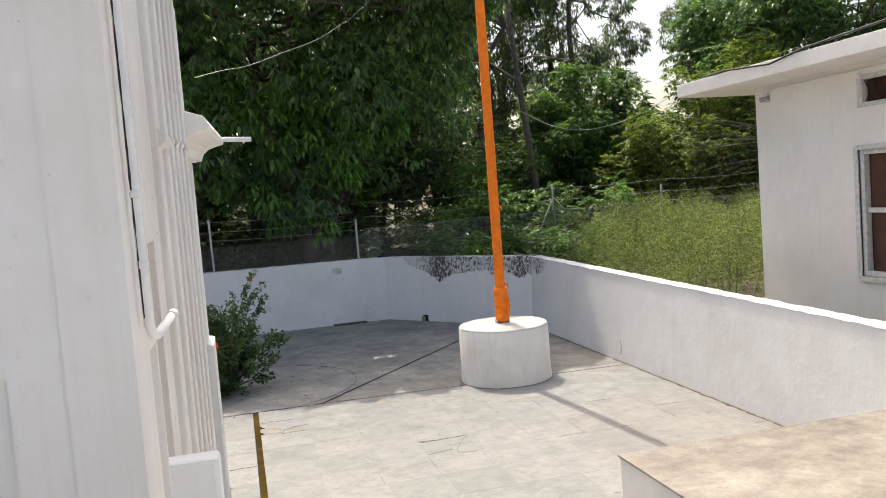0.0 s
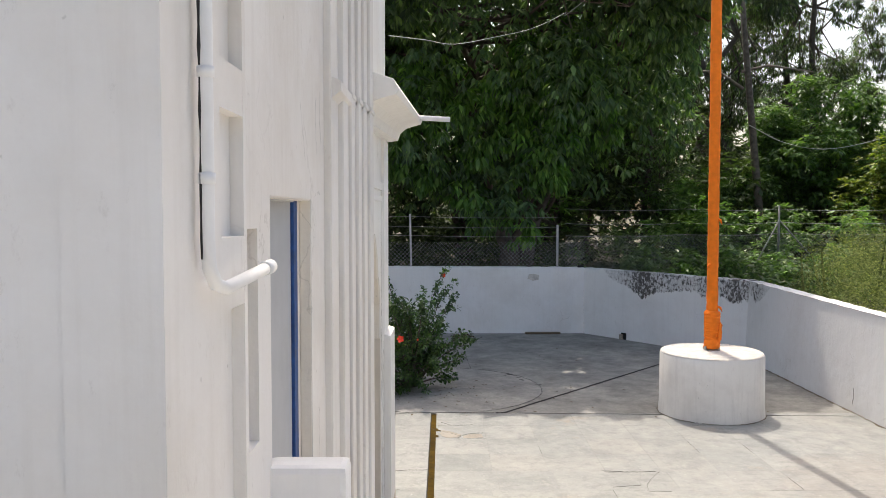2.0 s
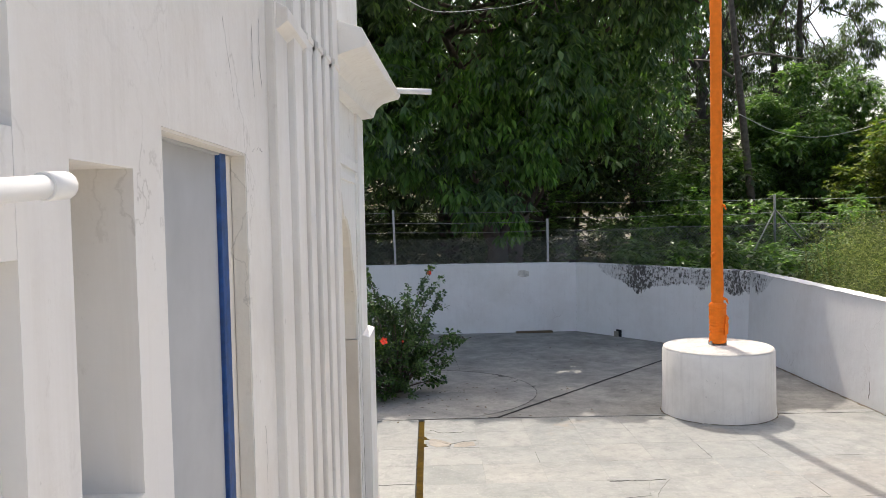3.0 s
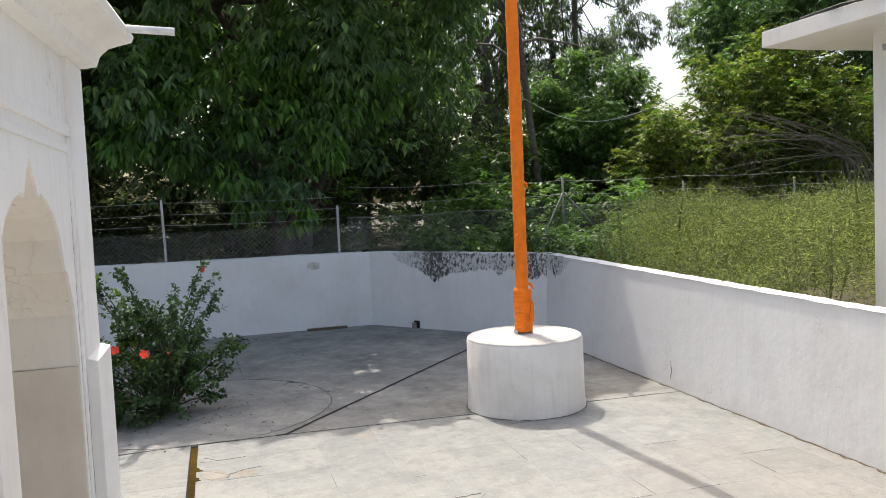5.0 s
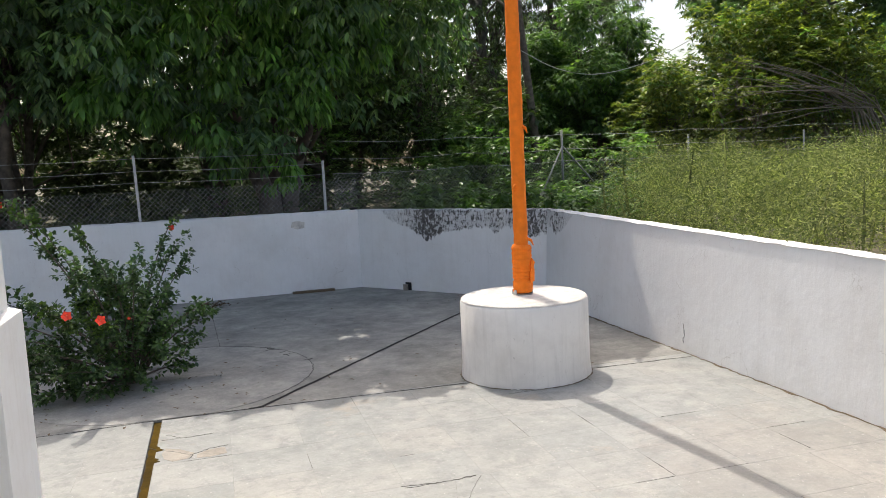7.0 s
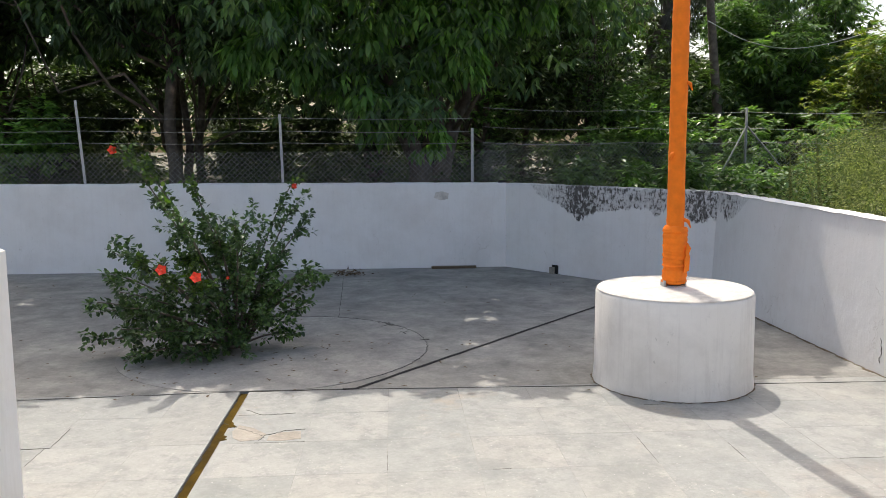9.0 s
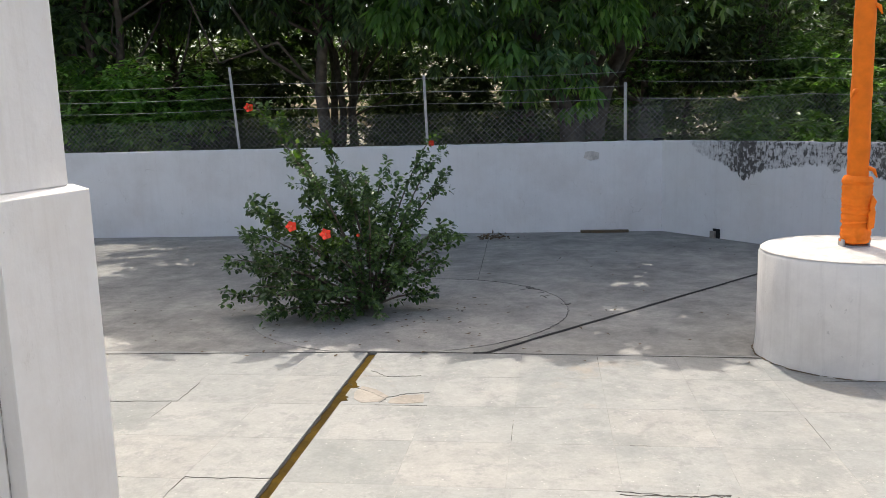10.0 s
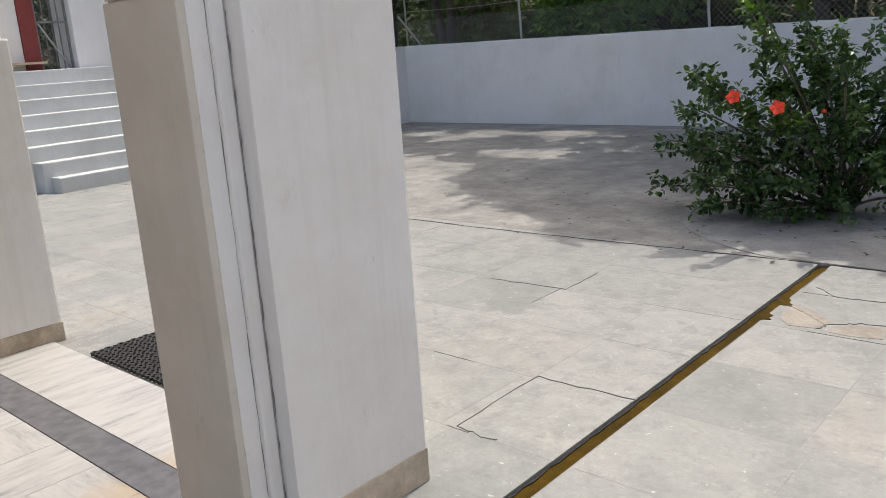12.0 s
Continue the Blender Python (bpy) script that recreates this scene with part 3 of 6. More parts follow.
structure("plinth_foot_dirt", flat_strip([p[:2] for p in arc_pts((PX - 0.01, PY - 0.03), 0.628, 0, 360, 110, 0)], 0.012, 0.0055, 0.9, 72), LITTER, "dirt gathered round the foot of the plinth", "joint")


def flagpole(cx, cy, z0):
    t = thing("flagpole", (cx, cy, z0), "tall steel pole wrapped in saffron cloth, on a plinth", "flagpole")
    top = 9.5
    bm = bmesh.new()
    n = 16
    rng = random.Random(11)
    rows, z = [], z0 + 0.03
    while z < top:
        r = 0.067 - 0.0012 * (z - z0) + rng.uniform(-0.002, 0.003)
        rows.append([bm.verts.new((cx + r * math.cos(2 * math.pi * i / n) * (1 + rng.uniform(-0.03, 0.03)), cy + r * math.sin(2 * math.pi * i / n), z + 0.012 * math.sin(2 * math.pi * i / n + z * 9))) for i in range(n)])
        z += 0.06
    for a, b in zip(rows, rows[1:]):
        for i in range(n):
            bm.faces.new((a[i], a[(i + 1) % n], b[(i + 1) % n], b[i])).smooth = True
    part("wrapped_shaft", bm, ORANGE, t, "saffron cloth wound round the shaft")
    # thick wrapping bound tight round the foot
    bm, rows, n = bmesh.new(), [], 28
    for k in range(34):
        z = z0 + 0.035 + k * 0.0135
        fold = 0.004 * math.sin(k * 2.1) + (0.004 if k % 5 == 0 else 0.0) - (0.008 if k in (9, 19, 25) else 0.0)
        r = 0.091 + fold - (0.012 if k == 33 else 0.0)
        ring = []
        for i in range(n):
            a = 2 * math.pi * i / n
            q = r * (1 + 0.055 * math.cos(4 * a + 0.5) + 0.02 * math.sin(3 * a + k * 0.21)) + rng.uniform(-0.0015, 0.0015)
            ring.append(bm.verts.new((cx + 0.004 + q * math.cos(a), cy + q * math.sin(a), z + 0.007 * math.sin(a + k * 0.33))))
        rows.append(ring)
    for a, b in zip(rows, rows[1:]):
        for i in range(n):
            bm.faces.new((a[i], a[(i + 1) % n], b[(i + 1) % n], b[i]))
    bm.faces.new(rows[0][::-1]), bm.faces.new(rows[-1])
    part("foot_wrapping", bm, ORANGE, t, "thick bunched saffron cloth tied at the foot")
    flap = prism([(0.0, 0.0), (0.055, 0.01), (0.062, 0.12), (0.05, 0.15), (0.07, 0.19), (0.03, 0.235), (0.012, 0.16), (0.02, 0.13), (0.004, 0.12)], "y", -0.012, 0.0, 0.003)
    flap.transform(Matrix.Translation((cx + 0.045, cy - 0.082, z0 + 0.12)) @ Matrix.Rotation(0.5, 4, "Z"))
    part("cloth_flap", flap, ORANGE, t, "loose flap of saffron cloth")
    for dx, z in ((0.085, z0 + 0.5), (0.07, z0 + 1.56), (-0.065, z0 + 1.02)):
        bm = tube([(cx + dx * 0.5, cy - 0.03, z + 0.04), (cx + dx, cy - 0.05, z + 0.02), (cx + dx * 1.25, cy - 0.05, z - 0.03)], [0.018, 0.014, 0.004], 6)
        part("cloth_knot", bm, ORANGE, t)
    bm = bmesh.new()
    for dx in (-0.085, 0.08):
        add_box(bm, cx + dx - 0.006, cx + dx + 0.006, cy - 0.05, cy + 0.05, z0 - 0.004, z0 + 0.05)
    add_box(bm, cx - 0.075, cx + 0.075, cy - 0.075, cy + 0.075, z0 - 0.004, z0 + 0.012, 0.003)
    part("base_bracket", bm, STEEL, t, "steel base bracket")
    return t


flagpole(PX, PY, 0.755)

# ---- temple building: main body ----
XF = -0.366       # plane of the east front
body = thing("temple_building", (-2.0, -7.0, 0), "whitewashed temple building with pilasters, niches and a small window", "building", kind="")
TOP = 5.2
SY = -8.62        # south front


def wall_with_holes(x, y0, y1, z0, z1, thick, holes):
    """An upright slab on plane x facing east, with rectangular holes (y0, y1, z0, z1) cut through."""
    ys = sorted({y0, y1, *[h[0] for h in holes], *[h[1] for h in holes]})
    bm = bmesh.new()
    for a, b in zip(ys, ys[1:]):
        cuts = sorted([(h[2], h[3]) for h in holes if h[0] <= a and h[1] >= b])
        z = z0
        for c0, c1 in cuts:
            if c0 > z:
                add_box(bm, x - thick, x, a, b, z, c0)
            z = c1
        if z < z1:
            add_box(bm, x - thick, x, a, b, z, z1)
    bmesh.ops.remove_doubles(bm, verts=bm.verts, dist=1e-5)
    return bm


NICHE = (-7.825, -7.585, 1.85, 2.40)
WIN = (-7.432, -6.742, 1.40, 2.487)
part("east_wall", wall_with_holes(XF, -8.15, -5.3, 0.0, TOP, 0.45, [NICHE, WIN]), BODYWASH, body)
part("niche_back", box(XF - 0.2, XF - 0.14, NICHE[0] - 0.02, NICHE[1] + 0.02, NICHE[2] - 0.02, NICHE[3] + 0.02), CREAM, body, "bare cream plaster at the back of a niche")
part("inner_core", box(-5.0, XF - 0.45, -8.2, -5.3, 0.0, TOP), BODYWASH, body)

# corner pier with sunk panels in both faces
PXF, PN = -0.245, -8.19
PA = [(2.62, 2.90), (2.395, 2.585)]
part("corner_pier_core", box(-0.9, PXF - 0.035, SY + 0.035, PN, 0.0, TOP), BODYWASH, body)
fr = bmesh.new()
ys = (SY, -8.36, -8.212, PN)
add_box(fr, PXF - 0.034, PXF, SY + 0.034, ys[1], 0.0, TOP)
add_box(fr, PXF - 0.034, PXF, ys[2], PN, 0.0, TOP)
z = 0.0
for z0, z1 in ((0.3, 0.55), (0.65, 1.0), (1.1, 1.55), (1.65, 2.28), (2.40, 2.61), (2.69, 3.0), (3.1, 3.5), (3.6, 4.3)):
    add_box(fr, PXF - 0.034, PXF - 0.0005, ys[1], ys[2], z, z0)
    z = z1
add_box(fr, PXF - 0.034, PXF - 0.0005, ys[1], ys[2], z, TOP)
add_box(fr, PXF - 0.034, PXF - 0.024, ys[1], ys[2], 0.0, TOP)
part("corner_pier_east_face", fr, BODYWASH, body)
fs = bmesh.new()
XS = (-0.90, -0.67, -0.48, -0.375)
add_box(fs, XS[2], XS[3], SY, SY + 0.034, 0.0, TOP)
add_box(fs, XS[3], PXF, SY - 0.006, SY + 0.034, 0.0, TOP)
add_box(fs, XS[0], XS[1], SY, SY + 0.034, 0.0, TOP)
rows_z = ((0.25, 0.9), (1.0, 1.3), (1.4, 1.62), (1.72, 2.299), (2.378, 2.592), (2.676, 2.893), (2.976, 3.2), (3.3, 3.9))
z = 0.0
for z0, z1 in rows_z:
    add_box(fs, XS[1], XS[2], SY + 0.0005, SY + 0.034, z, z0)
    z = z1
add_box(fs, XS[1], XS[2], SY + 0.0005, SY + 0.034, z, TOP)
part("corner_pier_south_face", fs, BODYWASH, body)
for z0, z1 in rows_z:
    a, c, bz = XS[1] + 0.04, XS[2] - 0.038, 0.048
    rim_bm = bmesh.new()
    loops = [[rim_bm.verts.new((x, y, z)) for x, z in ((x0, l0), (x1, l0), (x1, l1), (x0, l1))] for x0, x1, l0, l1, y in ((XS[1], XS[2], z0, z1, SY + 0.02), (a, c, z0 + bz, z1 - bz, SY + 0.02), (a, c, z0 + bz, z1 - bz, SY + 0.035), (XS[1], XS[2], z0, z1, SY + 0.035))]
    for p, q in zip(loops, loops[1:] + loops[:1]):
        for k in range(4):
            rim_bm.faces.new((p[k], p[(k + 1) % 4], q[(k + 1) % 4], q[k]))
    bmesh.ops.recalc_face_normals(rim_bm, faces=rim_bm.faces)
    part("sunk_panel", rim_bm, BODYWASH, body)
part("south_wall", box(-5.0, -0.905, SY, -8.1, 0.0, TOP), BODYWASH, body)

# pilaster cluster: stepped ribs that come forward towards the porch
ribs = ((-6.42, -6.20, -0.335), (-6.20, -6.02, -0.312), (-6.00, -5.86, -0.300), (-5.84, -5.70, -0.285), (-5.68, -5.52, -0.275), (-5.50, -5.30, -0.262))
for y0, y1, x in ribs:
    part("pilaster_rib", box(XF - 0.05, x, y0, y1 - 0.012, 0.0, TOP, 0.008), BODYWASH, body)
    part("pilaster_back", box(XF - 0.04, x - 0.006, y1 - 0.014, y1 + 0.008, 0.0, TOP), BODYWASH, body)
part("pilaster_capital", prism([(XF, 2.87), (-0.312, 2.915), (-0.298, 2.925), (-0.298, 2.965), (XF, 3.0)], "y", -6.40, -5.86, 0.005), BODYWASH, body)
for k, (y0, y1, x) in enumerate(ribs[2:]):
    part("rib_cap", prism([(x - 0.03, 2.93), (x + 0.006, 2.955), (x + 0.006, 2.975), (x - 0.03, 2.99)], "y", y0, y1), BODYWASH, body)
part("plinth_ledge", box(XF - 0.02, -0.155, -7.46, -7.345, 0.0, 1.74, 0.02), WALLPAINT, body, "worn pale ledge below the window")


def side_window():
    y0, y1, z0, z1 = WIN
    t = thing("window_1", (XF, (y0 + y1) / 2, z0), "small window with a blue painted frame and a closed pale shutter", "window", kind="structure")
    xb = XF - 0.04
    for name, b in (("frame_side", (xb - 0.05, xb, y1 - 0.122, y1 - 0.055, z0, z1)), ("frame_head", (xb - 0.05, xb, y0 + 0.06, y1 - 0.113, z1 - 0.012, z1)), ("frame_foot", (xb - 0.05, xb, y0 + 0.06, y1 - 0.113, z0, z0 + 0.015))):
        part(name, box(*b, 0.004), BLUE if name == "frame_side" else SHUTTER, t, "chipped blue paint" if name == "frame_side" else "")
    # solid black strip in place of the shaded gap
    part("gap", box(xb - 0.05, xb - 0.006, y0, y0 + 0.024, z0, z1 - 0.008), DARKHOLE, t, "black strip for the shade in the gap beside the shutter")
    part("reveal", box(xb, XF - 0.003, y0, y1, z1 - 0.006, z1 + 0.004), CREAM, t, "bare cream plaster reveal")
    part("reveal", box(xb, XF - 0.003, y1 - 0.005, y1 + 0.004, z0, z1 - 0.006), CREAM, t, "bare cream plaster reveal")
    part("reveal", box(xb - 0.05, xb - 0.002, y1 - 0.054, y1, z0, z1 - 0.007), CREAM, t, "cream plaster reveal")
    part("shutter", box(xb - 0.045, xb - 0.012, y0 + 0.026, y1 - 0.105, z0 + 0.01, z1 - 0.008, 0.003), SHUTTER, t)
    part("bolt", tube([(xb, y1 - 0.12, z0 + 0.03), (xb + 0.015, y1 - 0.12, z0 + 0.035), (xb + 0.015, y1 - 0.12, z0 + 0.08)], 0.006, 6), DARKHOLE, t)


side_window()


def drain_pipe():
    t = thing("drain_pipe", (PXF + 0.02, -8.47, 2.3), "whitewashed plastic drain pipe bent out along the corner pier", "pipe")
    x, y, r = PXF + 0.018, -8.495, 0.0105
    pts = [(x, y, 5.0), (x, y, 2.40), (x, y + 0.006, 2.363), (x + 0.004, y + 0.024, 2.337), (x + 0.01, y + 0.055, 2.328), (x + 0.03, y + 0.27, 2.346)]
    part("shaft", tube(pts, r, 14), PVC, t)
    part("mouth", tube([(x + 0.0275, y + 0.24, 2.344), (x + 0.0305, y + 0.275, 2.346)], r * 1.2, 14), PVC, t)
    # black disc that paints the shade inside the mouth
    part("mouth_hollow", tube([(x + 0.0302, y + 0.272, 2.346), (x + 0.0306, y + 0.2765, 2.3465)], r * 0.85, 14), DARKHOLE, t)
    rngp = random.Random(3)
    zs = [2.375 + 0.03 * k for k in range(88)]
    black_strand = tube([(x - 0.006, y - r * 0.8, zz) for zz in zs], [rngp.uniform(0.0008, 0.0032) for _ in zs], 5)
    part("black_line", black_strand, JOINT, t, "thin uneven black line behind the pipe")
    for z in (2.49, 2.64, 3.3):
        part("clip", tube([(x, y, z - 0.008), (x, y, z + 0.008)], r * 1.18, 14), PVC, t)


drain_pipe()

# ---- porch ----
porch = thing("porch", (-1.6, -4.2, 0), "whitewashed arched porch with thick square piers and a sloping eave", "porch")
PFX = -0.36
APEX, HALF = -4.40, 0.80
ARCH = ((0.80, 1.49), (0.775, 1.75), (0.70, 1.88), (0.64, 1.96), (0.60, 1.965), (0.53, 2.12), (0.43, 2.22), (0.30, 2.285), (0.17, 2.315), (0.13, 2.295), (0.07, 2.38), (0.0, 2.45))


def arch_slab(x0, x1, ztop):
    """The masonry above a cusped arch, with the arch's own underside."""
    pts = [(APEX + d, z) for d, z in ARCH] + [(APEX - d, z) for d, z in ARCH[-2::-1]]
    bm = bmesh.new()
    fr_, bk_, ft, bt = [], [], [], []
    for y, z in pts:
        fr_.append(bm.verts.new((x1, y, z))), bk_.append(bm.verts.new((x0, y, z)))
        ft.append(bm.verts.new((x1, y, ztop))), bt.append(bm.verts.new((x0, y, ztop)))
    for i in range(len(pts) - 1):
        bm.faces.new((fr_[i], fr_[i + 1], ft[i + 1], ft[i]))
        bm.faces.new((bk_[i], bk_[i + 1], bt[i + 1], bt[i]))
        bm.faces.new((fr_[i], fr_[i + 1], bk_[i + 1], bk_[i]))
        bm.faces.new((ft[i], ft[i + 1], bt[i + 1], bt[i]))
    bm.faces.new((fr_[0], bk_[0], bt[0], ft[0])), bm.faces.new((fr_[-1], bk_[-1], bt[-1], ft[-1]))
    bmesh.ops.recalc_face_normals(bm, faces=bm.faces)
    return bm


PW = 0.335          # thickness of the porch walls
part("arch", arch_slab(PFX - PW, PFX, 3.0), WHITE, porch, "cusped arch")
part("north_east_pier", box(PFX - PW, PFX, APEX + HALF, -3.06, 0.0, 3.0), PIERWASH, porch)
part("south_east_pier", box(PFX - PW, PFX, -5.3, APEX - HALF, 0.0, 3.0), WHITE, porch)
part("pier_lining", box(PFX - PW - 0.004, PFX - 0.003, APEX + HALF - 0.022, APEX + HALF + 0.01, 0.0, 1.49, 0.006), REVEAL, porch, "bare stained cream plaster on the reveal")
part("reveal_lining", box(PFX - PW - 0.002, PFX - 0.025, APEX + HALF - 0.016, APEX + HALF + 0.01, 1.495, 1.80), CREAM, porch, "bare cream plaster on the reveal")
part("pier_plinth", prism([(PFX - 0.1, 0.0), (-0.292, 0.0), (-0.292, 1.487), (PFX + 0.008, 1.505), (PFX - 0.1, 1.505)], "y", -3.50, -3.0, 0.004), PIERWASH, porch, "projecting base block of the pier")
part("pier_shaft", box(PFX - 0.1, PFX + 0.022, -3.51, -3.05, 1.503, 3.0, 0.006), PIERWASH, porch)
part("skirting", box(PFX, -0.2885, -3.497, -2.997, 0.0, 0.115, 0.003), OCHRE, porch, "ochre stained foot of the pier")
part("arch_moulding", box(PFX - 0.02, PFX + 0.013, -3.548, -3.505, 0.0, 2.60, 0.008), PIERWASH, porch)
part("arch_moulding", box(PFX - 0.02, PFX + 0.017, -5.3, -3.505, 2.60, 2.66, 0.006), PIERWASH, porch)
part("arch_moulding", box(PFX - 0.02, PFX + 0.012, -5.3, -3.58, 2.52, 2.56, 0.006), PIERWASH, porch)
rngg = random.Random(19)
for gx_, gy_, top_ in ((PFX + 0.0135, -3.5035, 1.48), (PFX + 0.0005, -3.5495, 2.3)):
    zs = [0.02 + 0.028 * k for k in range(int(top_ / 0.028))]
    part("grime_line", tube([(gx_ + rngg.uniform(-0.0006, 0.0006), gy_ + rngg.uniform(-0.001, 0.001), z_) for z_ in zs], [rngg.choice((0.0002, 0.0004, 0.0007, 0.0014)) for _ in zs], 5), LEDGE, porch, "brown grime in the groove of the moulding")
sof = bmesh.new()
sp = [(APEX + d_, z_ - 0.006) for d_, z_ in ARCH] + [(APEX - d_, z_ - 0.006) for d_, z_ in ARCH[-2::-1]]
rows_s = [[sof.verts.new((x_, y_ + (0.006 if k_ < len(ARCH) - 1 else -0.006) * -1, z_ + dz)) for x_, dz in ((PFX - PW, 0.0), (PFX - 0.012, 0.0), (PFX - 0.012, 0.005), (PFX - PW, 0.005))] for k_, (y_, z_) in enumerate(sp)]
for a_, c_ in zip(rows_s, rows_s[1:]):
    for k_ in range(4):
        sof.faces.new((a_[k_], a_[(k_ + 1) % 4], c_[(k_ + 1) % 4], c_[k_]))
bmesh.ops.recalc_face_normals(sof, faces=sof.faces)
part("arch_soffit", sof, CREAM, porch, "bare cream plaster under the arch")
# far pier, beams and the inner side
part("north_west_pier", box(-3.15, -2.79, -3.46, -3.07, 0.0, 3.0, 0.012), WHITE, porch)
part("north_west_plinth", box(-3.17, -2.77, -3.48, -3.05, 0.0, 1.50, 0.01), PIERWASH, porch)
part("north_west_skirting", box(-3.18, -2.765, -3.49, -3.045, 0.0, 0.10, 0.004), OCHRE, porch, "ochre stained foot of the pier")
part("north_beam", box(-2.8, PFX - PW, -3.46, -3.07, 2.45, 3.0), WHITE, porch)
part("upper_wall", box(-3.2, PFX, -5.3, -3.06, 3.0, 4.3), WHITE, porch)
part("west_wall", box(-5.0, -3.16, -5.3, -4.6, 0.0, 4.3), WHITE, porch)
# sloping eave
EAVE = [(PFX - 0.02, 3.26), (-0.31, 3.255), (-0.115, 3.205), (-0.085, 3.15), (-0.10, 3.12), (-0.16, 3.105), (-0.22, 3.085), (-0.265, 3.045), (-0.285, 2.99), (-0.31, 2.98), (PFX - 0.02, 2.975)]
eave_bm = prism(EAVE, "y", -5.285, -3.02, 0.006)
for v in eave_bm.verts:
    v.co.z += 0.035 * (v.co.y + 3.9)
    v.co.x += 0.03 * (v.co.y + 3.9) * (1 if v.co.x > -0.3 else 0)
part("eave", eave_bm, WHITE, porch, "sloping plaster eave with a moulded underside")
part("roof_spout", tube([(-0.34, -3.28, 3.19), (0.165, -3.27, 3.165)], 0.021, 12), PVC, porch, "white plastic rain spout")


# porch floor: marble, dark border, pale strip
porch_floor = structure("porch_floor", box(-4.5, PFX - 0.001, -5.3, -3.10, -0.05, 0.003), MORTAR, "veined white marble porch floor, dusty", "floor")
structure("floor_border", box(-2.78, -0.74, -3.60, -3.455, -0.02, 0.010), GRANITE, "dark granite border in the porch floor", "floor")
structure("threshold_strip", box(-2.78, -0.74, -3.45, -3.11, -0.02, 0.0105), MARBLE, "pale marble strip at the porch edge", "floor")


tile_mesh = {}
for j in range(6):
    for i in range(9):
        across = (i + j) % 2
        if across not in tile_mesh:
            bm = box(-0.149, 0.149, -0.149, 0.149, -0.01, 0.0, 0.0015)
            tile_mesh[across] = bpy.data.meshes.new("marble_tile")
            bm.to_mesh(tile_mesh[across])
            bm.free()
            tile_mesh[across].materials.append(MARBLE_ACROSS if across else MARBLE)
        ob = new("marble_tile", tile_mesh[across])
        ob.parent = porch_floor
        ob.location = (-0.85 - 0.3 * i, -3.752 - 0.3 * j, 0.0075)


def door_mat(x0, x1, y0, y1):
    t = thing("door_mat", ((x0 + x1) / 2, (y0 + y1) / 2, 0), "black perforated rubber door mat lying on the paving", "mat")
    bm = bmesh.new()
    nx, ny = 26, 13
    dx, dy = (x1 - x0) / nx, (y1 - y0) / ny
    for j in range(ny):
        for i in range(nx):
            cx, cy = x0 + dx * (i + 0.5 + 0.25 * (j % 2)), y0 + dy * (j + 0.5)
            ro, ri = dx * 0.56, dx * 0.30
            o = [bm.verts.new((cx + ro * math.cos(a), cy + ro * math.sin(a), 0.020)) for a in (math.pi / 3 * k for k in range(6))]
            n_ = [bm.verts.new((cx + ri * math.cos(a), cy + ri * math.sin(a), 0.020)) for a in (math.pi / 3 * k for k in range(6))]
            d = [bm.verts.new((v.co.x, v.co.y, 0.006)) for v in n_]
            e = [bm.verts.new((v.co.x, v.co.y, 0.006)) for v in o]
            for k in range(6):
                q = (k + 1) % 6
                bm.faces.new((o[k], o[q], n_[q], n_[k])), bm.faces.new((n_[k], n_[q], d[q], d[k])), bm.faces.new((e[k], e[q], o[q], o[k]))
    part("rubber_web", bm, RUBBER, t)


door_mat(-2.41, -1.47, -3.09, -2.655)

# ---- stairs walked down beside the building ----
levels = ((-30.0, -9.2, 1.15), (-9.2, -8.1, 0.99), (-8.1, -7.3, 0.825), (-7.3, -6.75, 0.66), (-6.75, -6.1, 0.495), (-6.1, -5.6, 0.33), (-5.6, -5.15, 0.165))
stairs = thing("stairs", (0.7, -8.0, 0), "broad cement stairs down the side of the building, with an added light-bouncing landing", "stairs", kind="structure")
for y0, y1, h in levels:
    # the topmost wide landing is unseen, added pale to bounce light onto the building
    part("step", box(-6.0 if y0 < -20 else -0.24 if y0 < -8 else -0.20, 1.9, y0, y1, -0.05, h, 0.008), LEDGE_WHITE, stairs)
# low platform against the east wall
plat = thing("platform", (3.8, -6.5, 0), "low cement platform with white sides against the yard wall", "platform", kind="structure")
part("side", box(2.60, 5.10, -9.5, -4.87, -0.05, 0.515, 0.01), WALLPAINT, plat)
part("top", box(2.585, 5.105, -9.5, -4.86, 0.515, 0.535, 0.008), LEDGE, plat, "weathered cement top")

# ---- fence on and beyond the walls ----


